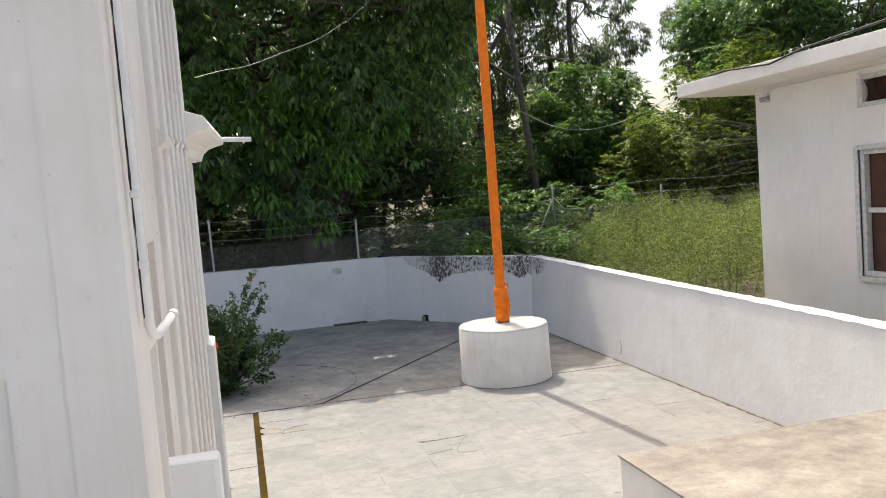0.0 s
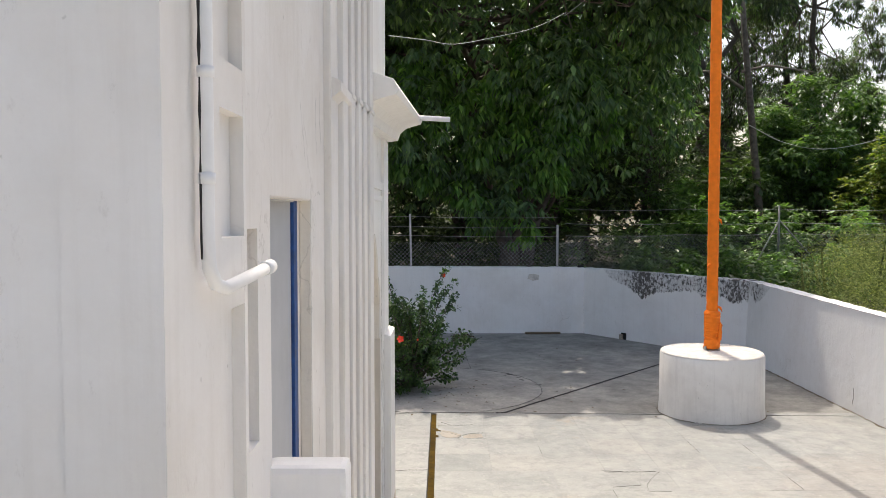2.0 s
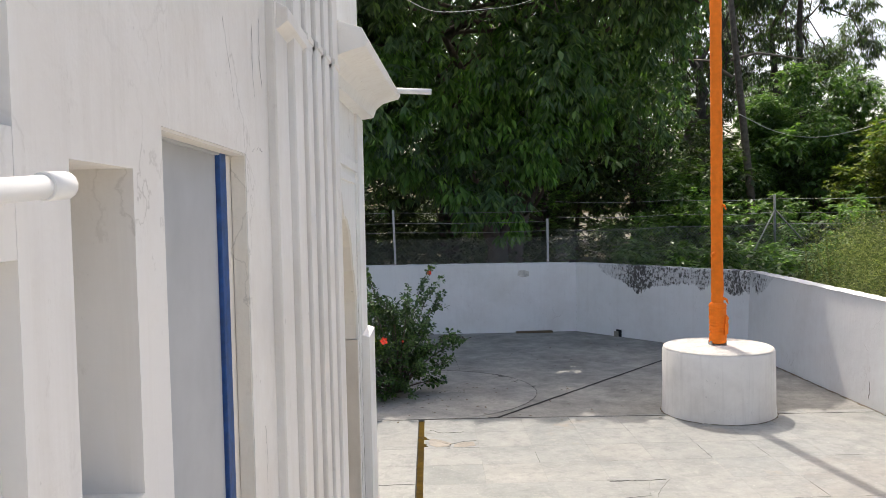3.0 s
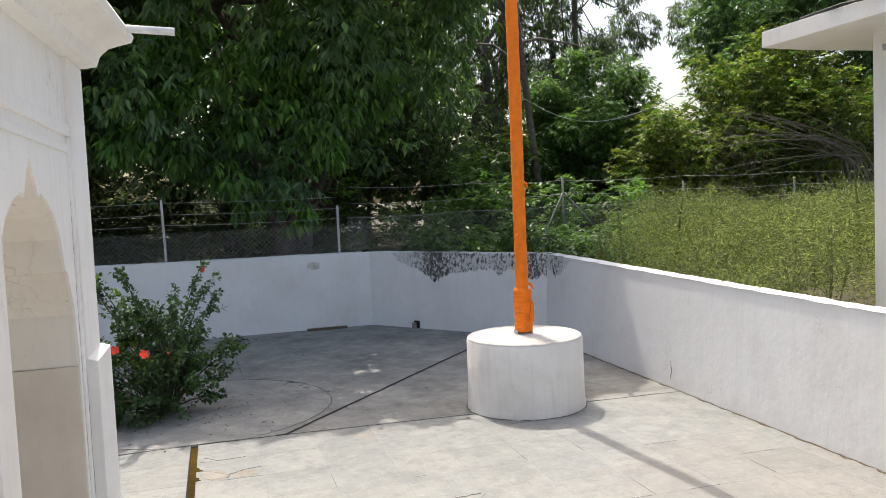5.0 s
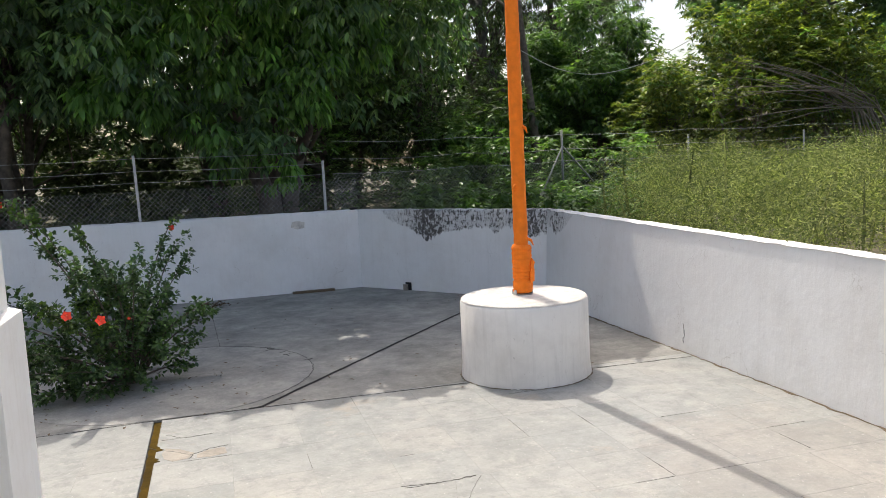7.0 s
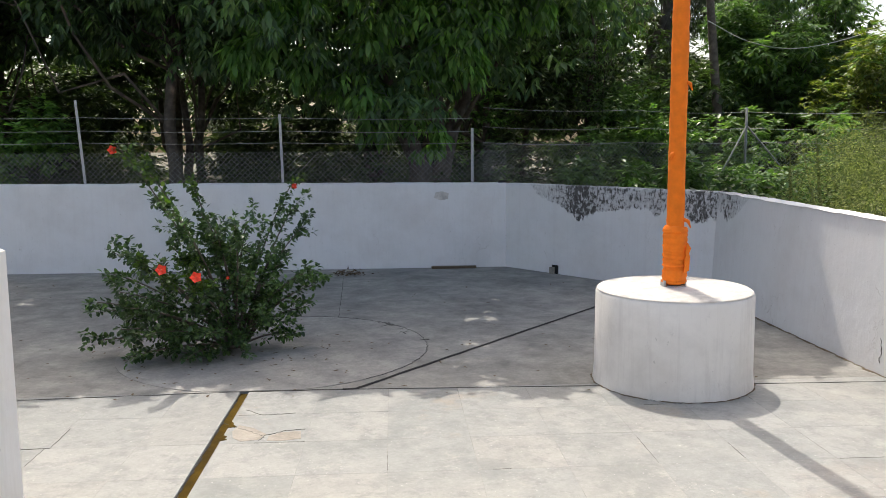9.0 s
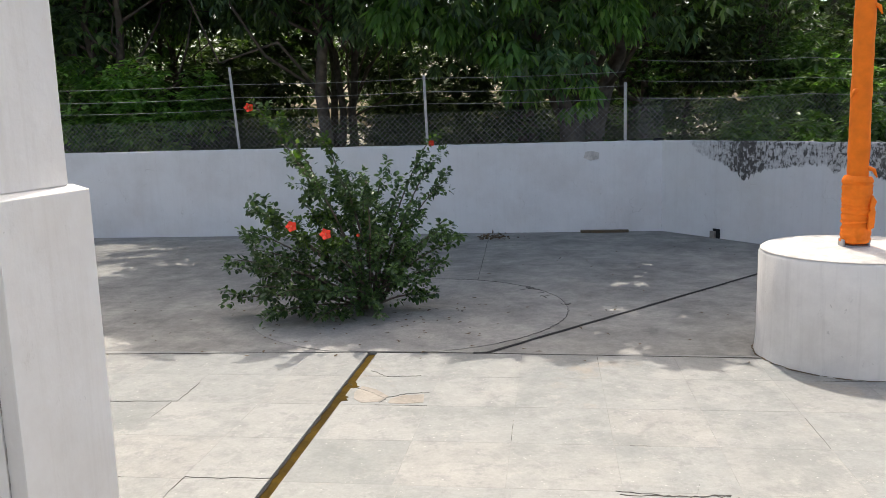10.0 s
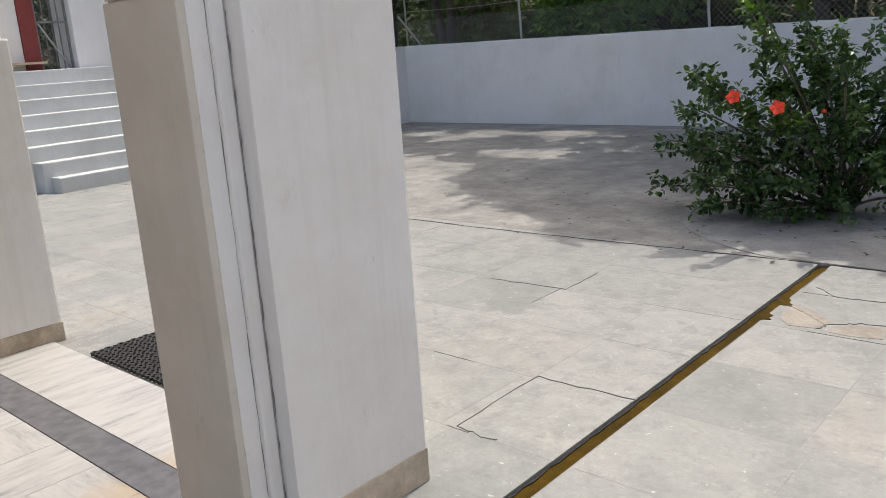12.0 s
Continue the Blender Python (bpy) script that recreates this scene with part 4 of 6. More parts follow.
def chain_link(name, a, b, z0, z1, parent, pitch=0.082, w=0.0042):
    """Woven wire between two points: crossing slanted wires with real thickness."""
    a, b = Vector((a[0], a[1], 0)), Vector((b[0], b[1], 0))
    d = b - a
    length = d.length
    d.normalize()
    n_ = Vector((-d.y, d.x, 0)) * w * 0.6
    h = z1 - z0
    verts, faces = [], []
    k = -int(h / pitch) - 1
    while k * pitch < length:
        for sgn in (1, -1):
            u0, u1 = (k * pitch, k * pitch + h) if sgn > 0 else (k * pitch + h, k * pitch)
            za, zb = z0, z1
            lo, hi = max(min(u0, u1), 0.0), min(max(u0, u1), length)
            if hi - lo < 0.01:
                continue
            def zz(u):
                return za + (zb - za) * (u - u0) / (u1 - u0)
            p, q = a + d * lo, a + d * hi
            p.z, q.z = zz(lo), zz(hi)
            t = (q - p).normalized()
            s = t.cross(n_.normalized()) * w * 0.5
            i = len(verts)
            off = n_ * (1 if sgn > 0 else -1)
            verts += [p + s, p - s, q - s, q + s, p + off * 1.0, q + off * 1.0]
            faces += [(i, i + 1, i + 2, i + 3), (i, i + 4, i + 5, i + 3), (i + 1, i + 4, i + 5, i + 2)]
        k += 1
    me = bpy.data.meshes.new(name)
    me.from_pydata([tuple(v) for v in verts], [], faces)
    me.materials.append(WIRE)
    ob = new(name, me)
    ob.parent = parent
    ob.matrix_parent_inverse = Matrix.Translation(-parent.location)
    return tagged(ob, "diamond chain-link mesh", kind="stuff")


def barbed(a, b, sag, parent, r=0.004):
    pts = [Vector(a).lerp(Vector(b), i / 8) - Vector((0, 0, sag * 4 * (i / 8) * (1 - i / 8))) for i in range(9)]
    bm = tube(pts, r, 4)
    for i in range(1, 24):
        p = Vector(a).lerp(Vector(b), i / 24) - Vector((0, 0, sag * 4 * (i / 24) * (1 - i / 24)))
        add_tube(bm, [p - Vector((0.012, 0.01, 0.018)), p + Vector((0.012, -0.01, 0.018))], 0.0018, 3)
    part("barbed_wire", bm, WIRE, parent)


def angle_post(x, y, z0, z1, parent, lean=0.0):
    bm = bmesh.new()
    add_box(bm, x - 0.02, x + 0.02, y - 0.003, y + 0.003, z0, z1)
    add_box(bm, x - 0.02, x - 0.014, y + 0.003, y + 0.04, z0, z1)
    for v in bm.verts:
        v.co.x += lean * (v.co.z - z0)
    part("post", bm, STEEL, parent, "grey angle-iron post")


fence = thing("yard_fence", (-2.0, 6.5, 1.35), "angle-iron posts with chain-link mesh and barbed wire on the wall", "fence")
FX = ((-9.3, 1.38), (-6.71, 1.37), (-3.51, 1.36), (-0.53, 1.345), (2.41, 1.325))
for i, (x, zb) in enumerate(FX):
    angle_post(x, 6.53, zb - 0.05, zb + (1.05, 1.12, 1.26, 1.05, 0.85)[i], fence, (-0.02, -0.05, -0.06, -0.02, 0.0)[i])
chain_link("chain_link", (-9.3, 6.56), (2.95, 6.56), 1.35, 1.83, fence)
for (xa, za), (xb, zb) in zip(FX, FX[1:]):
    for h in (0.62, 0.80, 1.0):
        barbed((xa, 6.55, za + h), (xb, 6.55, zb + h), 0.02, fence)
wfence = thing("west_fence", (-9.42, 3.8, 1.35), "chain-link fence with steel posts on the west wall", "fence")
for y in (1.9, 4.1, 6.3):
    angle_post(-9.42, y, 1.3, 2.4, wfence)
chain_link("chain_link", (-9.42, 1.9), (-9.42, 6.5), 1.36, 2.05, wfence)
for pts in ([(-9.42, 2.62, 1.4), (-9.42, 2.62, 2.28), (-9.42, 3.18, 2.28), (-9.42, 3.18, 1.4)], [(-9.42, 2.62, 1.5), (-9.42, 3.18, 1.5)]):
    part("rail", tube(pts, 0.02, 6), STEEL, wfence, "pale steel tube frame")
part("brace", tube([(-9.5, 6.53, 1.93), (-8.94, 6.53, 1.36)], 0.018, 6), STEEL, wfence, "slanted steel brace")
for h in (2.15, 2.33):
    barbed((-9.42, 1.9, h), (-9.42, 6.5, h), 0.02, wfence)
efence = thing("field_fence", (7.74, 8.72, 0.75), "leaning steel fence with braced corner post, overgrown by weeds", "fence")
EP = ((2.6, 6.75), (5.3, 7.75), (7.76, 8.72), (10.85, 8.8), (14.0, 8.9), (17.5, 9.0))
for x, y in EP[2:]:
    bm = tube([(x, y, 0.7), (x, y, 2.58 if x < 8 else 2.38)], 0.024, 8)
    part("post", bm, OLDSTEEL, efence, "grey steel post")
for dx, dy in ((-0.95, -0.35), (1.40, 0.03)):
    part("brace", tube([(7.76, 8.70, 2.25), (7.76 + dx, 8.70 + dy, 0.7)], 0.015, 6), OLDSTEEL, efence, "slanted steel brace")
for (xa, ya), (xb, yb) in zip(EP, EP[1:]):
    chain_link("chain_link", (xa, ya), (xb, yb), 0.85, 1.95, efence, 0.075, 0.004)
    for h in (1.95, 2.2, 2.5):
        barbed((xa, ya, h), (xb, yb, h), 0.04, efence)

# ---- outbuilding beyond the east wall ----
out = thing("outbuilding", (9.0, -3.0, 0.7), "low white outbuilding with a flat concrete roof and brown windows", "building")
BX, BN = 6.25, -1.65
def west_wall(x, y0, y1, z0, z1, t, holes):
    bm = wall_with_holes(x + t, y0, y1, z0, z1, t, holes)
    return bm
BW = [(-4.5, -3.29, 1.39, 2.70), (-4.5, -3.30, 3.13, 3.46)]
part("front_wall", west_wall(BX, -9.0, BN, 0.3, 3.57, 0.23, BW), BUILDING, out)
part("north_wall", box(BX + 0.23, 12.0, BN - 0.23, BN - 0.001, 0.3, 3.57), BUILDING, out)
part("back_wall", box(11.8, 12.0, -9.0, BN - 0.231, 0.3, 3.57), BUILDING, out)
part("roof", prism([(5.70, 3.585), (5.70, 3.745), (12.3, 3.80), (12.3, 3.57), (6.25, 3.57)], "y", -9.3, -0.80, 0.008), BUILDING, out, "flat concrete roof slab with a stained edge")
for y0, y1, z0, z1 in BW:
    w = part("window", box(BX + 0.10, BX + 0.115, y0 + 0.04, y1 - 0.04, z0 + 0.04, z1 - 0.04), BROWNGLASS, out, "dark brown curtained window")
    for b in ((y0, y1, z0, z0 + 0.05), (y0, y1, z1 - 0.05, z1), (y0, y0 + 0.05, z0 + 0.05, z1 - 0.05), (y1 - 0.05, y1, z0 + 0.05, z1 - 0.05)):
        part("window_frame", box(BX + 0.02, BX + 0.09, *b, 0.004), WOODFRAME, w, "weathered white frame")
    if z1 - z0 > 1:
        part("window_bar", box(BX + 0.05, BX + 0.09, y0 + 0.05, y1 - 0.05, 2.05, 2.10, 0.003), WOODFRAME, w)
        part("window_bar", box(BX + 0.05, BX + 0.09, -3.92, -3.88, z0 + 0.05, 2.05, 0.003), WOODFRAME, w)
        part("window_surround", box(BX - 0.012, BX + 0.02, y1, y1 + 0.06, z0 - 0.05, z1 + 0.05, 0.003), WOODFRAME, w)
        part("window_surround", box(BX - 0.012, BX + 0.02, y0, y1, z1, z1 + 0.05, 0.003), WOODFRAME, w)
        part("window_sill", box(BX - 0.03, BX + 0.02, y0, y1, z0 - 0.05, z0, 0.003), WOODFRAME, w)
    else:
        bm = bmesh.new()
        for k in range(9):
            add_tube(bm, [(BX + 0.06, y0 + 0.05 + k * 0.12, z0 + 0.05), (BX + 0.06, min(y0 + 0.05 + k * 0.12 + 0.25, y1 - 0.04), z1 - 0.05)], 0.005, 4)
            add_tube(bm, [(BX + 0.07, y0 + 0.05 + k * 0.12, z1 - 0.05), (BX + 0.07, min(y0 + 0.05 + k * 0.12 + 0.25, y1 - 0.04), z0 + 0.05)], 0.005, 4)
        part("grille", bm, DARKHOLE, w)
part("conduit", tube([(BX - 0.015, -1.9, 3.40), (BX - 0.015, -1.9, 3.48), (BX - 0.015, -1.96, 3.51), (BX - 0.015, -6.0, 3.51)], 0.011, 6), PVC, out)
part("lamp_holder", tube([(BX - 0.08, -1.84, 3.40), (BX, -1.92, 3.41)], [0.03, 0.036], 8), STEEL, out)
part("bulb", tube([(BX - 0.04, -3.38, 3.42), (BX - 0.04, -3.38, 3.45), (BX - 0.04, -3.38, 3.47)], [0.02, 0.035, 0.02], 8), PVC, out)
part("roof_cable", tube([(5.75, -1.3, 3.77), (5.68, -1.9, 3.76), (5.68, -2.7, 3.70), (5.70, -3.2, 3.77), (5.78, -4.6, 3.85), (5.8, -8, 3.80)], 0.011, 6), DARKCABLE, out)

# ---- west stairs and gate ----
wst = thing("west_stairs", (-8.2, 0.4, 0), "flight of pale whitewashed steps leading up to a gate", "stairs")
e_al = Vector((math.sin(radians(-5)), math.cos(radians(-5))))
e_in = Vector((-e_al.y, e_al.x))
STEP_RUN = (2.0, 2.08, 2.16)
for k in range(8):
    b = Vector((-8.11, 1.244)) + e_in * (0.2 * k)
    a = b - e_al * (2.6 if k > 2 else STEP_RUN[k])
    c, d = b + e_in * (2.9 - 0.2 * k), a + e_in * (2.9 - 0.2 * k)
    part("step", prism([tuple(a), tuple(b), tuple(c), tuple(d)], "z", -0.05, 0.172 * (k + 1), 0.012), STEPWASH, wst)
gate = thing("gate", (-10.4, 0.6, 1.32), "metal grille gate between whitewashed pillars with a maroon post", "gate")
gx = -10.3
part("pillar", box(gx - 0.4, gx, -1.2, 0.06, 0.0, 3.6, 0.01), BUILDING, gate)
part("maroon_post", box(gx - 0.25, gx + 0.02, 0.062, 0.28, 0.0, 3.4, 0.008), MAROON, gate, "maroon painted post")
part("pillar", box(gx - 0.5, gx + 0.1, 0.74, 1.75, 0.0, 3.6, 0.01), WALLPAINT, gate)
for b in ((0.285, 0.31, 1.33, 3.2), (0.705, 0.73, 1.33, 3.2), (0.31, 0.705, 1.33, 1.36), (0.31, 0.705, 2.0, 2.03), (0.31, 0.705, 2.5, 2.53)):
    part("gate_frame", box(gx - 0.05, gx - 0.02, *b), OLDSTEEL, gate)
for k in range(1, 4):
    part("gate_bar", tube([(gx - 0.035, 0.31 + k * 0.1, 1.34), (gx - 0.035, 0.31 + k * 0.1, 3.2)], 0.009, 6), OLDSTEEL, gate)
part("gate_brace", tube([(gx - 0.03, 0.32, 2.0), (gx - 0.03, 0.70, 1.36)], 0.016, 6), STEEL, gate)
chain_link("gate_mesh", (gx - 0.055, 0.3), (gx - 0.055, 0.72), 1.34, 3.2, gate, 0.05, 0.004)
part("shelf", box(gx, gx + 0.25, -0.9, 0.25, 1.46, 1.49), OCHRE, gate, "thin wooden shelf")

# ---- planting ----
RNG = np.random.default_rng(5)


def cloud(rng, centre, radii, n, r0, r1, low=-1.0):
    """Clumps spread over an egg-shaped crown, thicker near its skin."""
    d = unit(rng, n * 3)
    d = d[d[:, 2] > low][:n]
    rad = 0.35 + 0.65 * rng.random(len(d)) ** 0.45
    p = np.array(centre) + d * rad[:, None] * np.array(radii)
    return np.column_stack([p, rng.uniform(r0, r1, len(d))])


def limb_path(rng, a, b, n=6, wander=0.15):
    a, b = np.array(a, float), np.array(b, float)
    pts = [a + (b - a) * i / n for i in range(n + 1)]
    amp = np.linalg.norm(b - a) * wander
    for i in range(1, n):
        pts[i] = pts[i] + rng.normal(size=3) * amp * 0.35
    return pts


def tree(name, label, foot, stems, clumps, mats, rng, leaf, count, droop, bark=BARK, trunk_r=0.2, limbs=14, inner=0, whorl=7, category="tree", group="", full=False):
    t = thing(name, foot, label, category, group)
    fx, fy, fz = foot
    bm = bmesh.new()
    heads = []
    for dx, dy, top in stems:
        pts = limb_path(rng, (fx + dx * 0.12, fy + dy * 0.12, fz - 0.1), (fx + dx, fy + dy, top), 7, 0.07)
        add_tube(bm, pts, [trunk_r * (1.25 if i == 0 else 1 - 0.09 * i) for i in range(8)], 10)
        heads.append(pts)
    part("trunk", bm, bark, t)
    order = rng.permutation(len(clumps))[:limbs]
    for k, i in enumerate(order):
        bm = bmesh.new()
        h = heads[k % len(heads)]
        s = h[int(rng.integers(2, 8))] if clumps[i][1] > fy - 2.4 else h[7]
        pts = limb_path(rng, s, clumps[i][:3], 6, 0.14)
        r = trunk_r * 0.26
        add_tube(bm, pts, [r * (1 - 0.14 * j) for j in range(7)], 6)
        part("limb", bm, bark, t)
    for j, (m, share) in enumerate(mats):
        leaves("crown", rng, clumps, int(count * share), 1.0, leaf[0], leaf[1], droop, m, t, "", whorl, full)
    if inner:
        c2 = np.array(clumps)
        c2[:, 3] *= 0.75
        leaves("inner_crown", rng, c2, inner, 1.0, leaf[0] * 1.35, leaf[1] * 1.6, droop, mats[0][0], t, "", whorl)
    return t


# the outline that the crowns' shade has on the yard's floor, from west to east
SHADE_X = [-9.4, -6.5, -5.3, -4.2, -3.8, -3.0, -2.06, -1.45, -1.08, -0.4, 0.2, 0.85, 1.5, 1.95, 2.48, 2.9, 4.19, 4.6, 4.9, 5.2, 5.5, 6.2]
SHADE_Y = [3.0, 2.9, 2.7, 2.3, 1.25, 0.75, 0.2, -0.12, -0.2, 0.12, 0.12, 0.0, -0.42, -0.52, -0.32, 0.0, 0.12, 0.05, 0.45, 0.8, 1.0, 4.5]
SUNNY = ((-5.1, 5.25, 0.9, 0.22), (-6.9, 4.75, 0.8, 0.18), (-4.3, 3.35, 0.4, 0.12))
LEAN_X, LEAN_Y = SUN_DIR.x / SUN_DIR.z, SUN_DIR.y / SUN_DIR.z


def thinned(c, share=0.8):
    """Leaves out the clumps that would shade the open part of the yard."""
    gx, gy = c[:, 0] - LEAN_X * c[:, 2], c[:, 1] - LEAN_Y * c[:, 2]
    open_yard = (gy < np.interp(gx, SHADE_X, SHADE_Y) + share * c[:, 3]) & (gx > -9.4) & (gx < 6.2)
    for x, y, rx, ry in SUNNY:
        open_yard |= ((gx - x) / (rx + 0.1 + 0.95 * c[:, 3])) ** 2 + ((gy - y) / (ry + 0.1 + 0.95 * c[:, 3])) ** 2 < 1
    return c[~open_yard]


def overhang(rng, n, x0, x1, d0, d1, z0, z1, r0, r1):
    """Outer boughs added unseen above the yard to cast its shade, d0 to d1 metres inside the outline of the shade."""
    gx, d, z = rng.uniform(x0, x1, n), rng.uniform(d0, d1, n), rng.uniform(z0, z1, n)
    gy = np.interp(gx, SHADE_X, SHADE_Y) + d
    keep = (gy < 6.6) | (z < 7.2)
    return np.column_stack([gx + LEAN_X * z, gy + LEAN_Y * z, z, rng.uniform(r0, r1, n)])[keep]


# big spreading tree over the north wall
fringe = overhang(RNG, 52, -3.9, 5.6, 0.12, 0.4, 6.2, 7.0, 0.14, 0.24)
big = thinned(np.vstack([fringe, fringe, fringe, cloud(RNG, (0.6, 9.9, 7.4), (6.2, 5.2, 5.2), 150, 0.7, 1.2, -0.7),
                         cloud(RNG, (0.9, 8.4, 3.7), (3.0, 1.4, 1.1), 26, 0.5, 0.8),
                         cloud(RNG, (-2.6, 9.0, 4.6), (2.6, 1.6, 1.3), 22, 0.5, 0.8),
                         cloud(RNG, (2.3, 8.6, 4.6), (1.7, 1.4, 1.7), 20, 0.5, 0.8),
                         cloud(RNG, (1.3, 7.2, 2.65), (0.9, 0.4, 0.5), 12, 0.25, 0.42),
                         overhang(RNG, 120, -3.9, 5.6, 0.4, 1.1, 6.5, 7.6, 0.2, 0.4),
                         overhang(RNG, 110, -3.5, 5.4, 0.9, 2.4, 6.8, 8.6, 0.35, 0.6),
                         overhang(RNG, 190, 3.7, 5.8, 0.25, 3.6, 6.5, 8.0, 0.28, 0.5),
                         overhang(np.random.default_rng(8), 46, 4.8, 5.7, 0.25, 1.7, 6.5, 7.4, 0.28, 0.42),
                         overhang(RNG, 60, -3.0, 5.4, 2.0, 5.0, 7.0, 9.0, 0.5, 0.8)]), 0.45)
tree("spreading_tree", "large dense dark-green tree spreading over the north wall", (1.85, 9.7, 0.72), ((-1.3, 0.3, 6.5), (0.1, 0.2, 7.0), (1.5, 0.5, 6.0)), big, ((LEAF_DARK, 0.7), (LEAF_MID, 0.3)), RNG, (0.205, 0.064), 118000, 0.95, BARK, 0.21, 34, 16000, full=True)
sprays = np.vstack([cloud(RNG, (1.2, 7.3, 3.1), (1.5, 0.5, 1.1), 16, 0.25, 0.42), cloud(RNG, (-0.6, 7.6, 3.6), (1.3, 0.5, 0.9), 8, 0.25, 0.42), cloud(RNG, (2.6, 7.7, 5.0), (1.2, 0.6, 1.6), 10, 0.3, 0.45), cloud(RNG, (-1.5, 7.2, 5.6), (2.2, 0.8, 1.3), 9, 0.3, 0.5), cloud(RNG, (0.9, 7.3, 4.7), (2.2, 0.6, 1.1), 14, 0.3, 0.5)])
spray = thing("hanging_boughs", (1.6, 10.0, 0.72), "low boughs with large bright drooping leaves over the wall", "tree")
part("bough", tube([(1.6, 10.0, 0.7), (1.5, 9.5, 3.8), (1.2, 7.6, 3.5)], [0.09, 0.06, 0.015], 6), BARK, spray)
leaves("foliage", RNG, sprays, 9000, 1.0, 0.25, 0.082, 1.4, LEAF_SPRAY, spray, "", 7, True)
# long-leaved tree to the west of it
mango = thinned(np.vstack([cloud(RNG, (-5.2, 10.8, 6.8), (4.2, 3.0, 4.0), 80, 0.6, 1.1, -0.7), cloud(RNG, (-3.6, 9.4, 4.9), (1.9, 1.2, 0.8), 16, 0.4, 0.7), cloud(RNG, (-2.2, 10.0, 6.5), (2.4, 1.6, 2.4), 34, 0.6, 0.9),
                           overhang(RNG, 70, -9.0, -3.5, 0.15, 1.2, 6.4, 7.6, 0.15, 0.34), overhang(RNG, 46, -9.0, -3.2, 0.9, 4.2, 7.0, 8.6, 0.35, 0.6)]), 0.5)
tree("mango_tree", "tall mango tree with long drooping dark leaves", (-3.0, 9.6, 0.72), ((0.05, 0.1, 6.5),), mango, ((LEAF_DARK, 0.6), (LEAF_MID, 0.4)), RNG, (0.27, 0.052), 56000, 0.75, BARK, 0.14, 26, 9000, 11, full=True)
for k, (x, y, h) in enumerate(((-9.5, 12.5, 7.5), (-13.5, 10.5, 7.0), (-12.0, 17.0, 8.5), (-5.0, 17.5, 9.0), (3.6, 16.0, 8.0), (-7.2, 9.7, 7.4), (-3.6, 14.2, 7.5), (0.8, 15.0, 8.5), (-10.5, 9.0, 6.0), (-18.0, 4.0, 7.0), (-16.0, -2.0, 6.5), (-8.6, 15.0, 8.0))):
    c = thinned(cloud(RNG, (x, y, h * 0.76), (3.4, 3.0, h * 0.34), 54, 0.6, 1.0, -0.6))
    tree("wood_tree", "dark leafy tree standing in the wood behind the yard", (x, y, 0.72), ((0.2, 0.1, h * 0.7), (-0.6, 0.2, h * 0.6)), c, ((LEAF_DARK, 0.65), (LEAF_MID, 0.35)), RNG, (0.2, 0.08), 17000, 0.7, BARK, 0.13, 16, 5000, group="trees of the wood")
# lit bush behind the fence, its light put into the leaf colour
gb = np.vstack([cloud(RNG, (-5.6, 8.0, 2.0), (1.3, 0.5, 0.8), 22, 0.28, 0.45), cloud(RNG, (-7.0, 8.2, 2.1), (0.8, 0.5, 0.8), 10, 0.25, 0.4)])
tree("green_bush", "sunlit green bush pressed against the fence", (-5.7, 8.6, 0.72), ((-0.3, 0.1, 1.9), (0.4, 0.0, 1.8)), gb, ((LEAF_SPRAY, 1.0),), RNG, (0.15, 0.072), 9000, 0.4, BARK, 0.04, 10, 0, category="bush")
# round-crowned tree
rc = cloud(RNG, (11.9, 15.2, 4.3), (2.2, 2.0, 2.0), 60, 0.5, 0.8)
tree("round_tree", "round-crowned glossy green tree behind the fence", (11.9, 15.2, 0.72), ((0.1, 0.0, 4.2), (0.6, 0.2, 4.0)), rc, ((LEAF_MID, 0.7), (LEAF_DARK, 0.3)), RNG, (0.2, 0.065), 26000, 0.45, BARK, 0.12, 14, 6000)
rc2 = cloud(RNG, (8.2, 15.2, 2.4), (2.0, 1.5, 1.4), 30, 0.5, 0.8)
tree("thicket_tree", "young green tree in the thicket behind the fence", (8.6, 14.5, 0.72), ((0.0, 0.1, 2.8),), rc2, ((LEAF_MID, 0.6), (LEAF_DARK, 0.4)), RNG, (0.18, 0.065), 12000, 0.5, BARK, 0.07, 8, 2500)
for x, y, z in ((6.3, 15.5, 4.4), (7.4, 19.0, 6.4), (5.2, 18.5, 5.0)):
    c = cloud(RNG, (x, y, z), (1.9, 1.6, 2.6), 34, 0.4, 0.7)
    tree("thicket_tree", "slender grey-green tree in the thicket behind the fence", (x, y, 0.72), ((0.2, 0.1, z + 1.0),), c, ((LEAF_GUM, 0.5), (LEAF_MID, 0.5)), RNG, (0.16, 0.055), 9000, 0.6, BARK, 0.09, 10, 0)
# gum trees with open crowns against the sky
for x, y, h, lean in ((13.6, 20.5, 15.0, 0.2), (10.55, 20.0, 15.0, -0.25), (12.2, 24.0, 16.0, 0.3), (22.5, 23.0, 17.0, 0.4)):
    c = cloud(RNG, (x + lean, y, h * 0.62), (3.0, 2.4, h * 0.34), 44, 0.45, 0.8)
    tree("gum_tree", "tall slender gum tree with an open grey-green crown", (x, y, 0.72), ((lean, 0.1, h * 0.8), (lean - 1.2, 0.4, h * 0.75)), c, ((LEAF_GUM, 0.8), (LEAF_MID, 0.2)), RNG, (0.24, 0.04), 26000, 1.1, GUMBARK, 0.19, 13, 0, group="gum trees")
part_pole = thing("bare_trunk", (9.3, 14.0, 0.72), "straight bare grey trunk standing behind the fence", "tree")
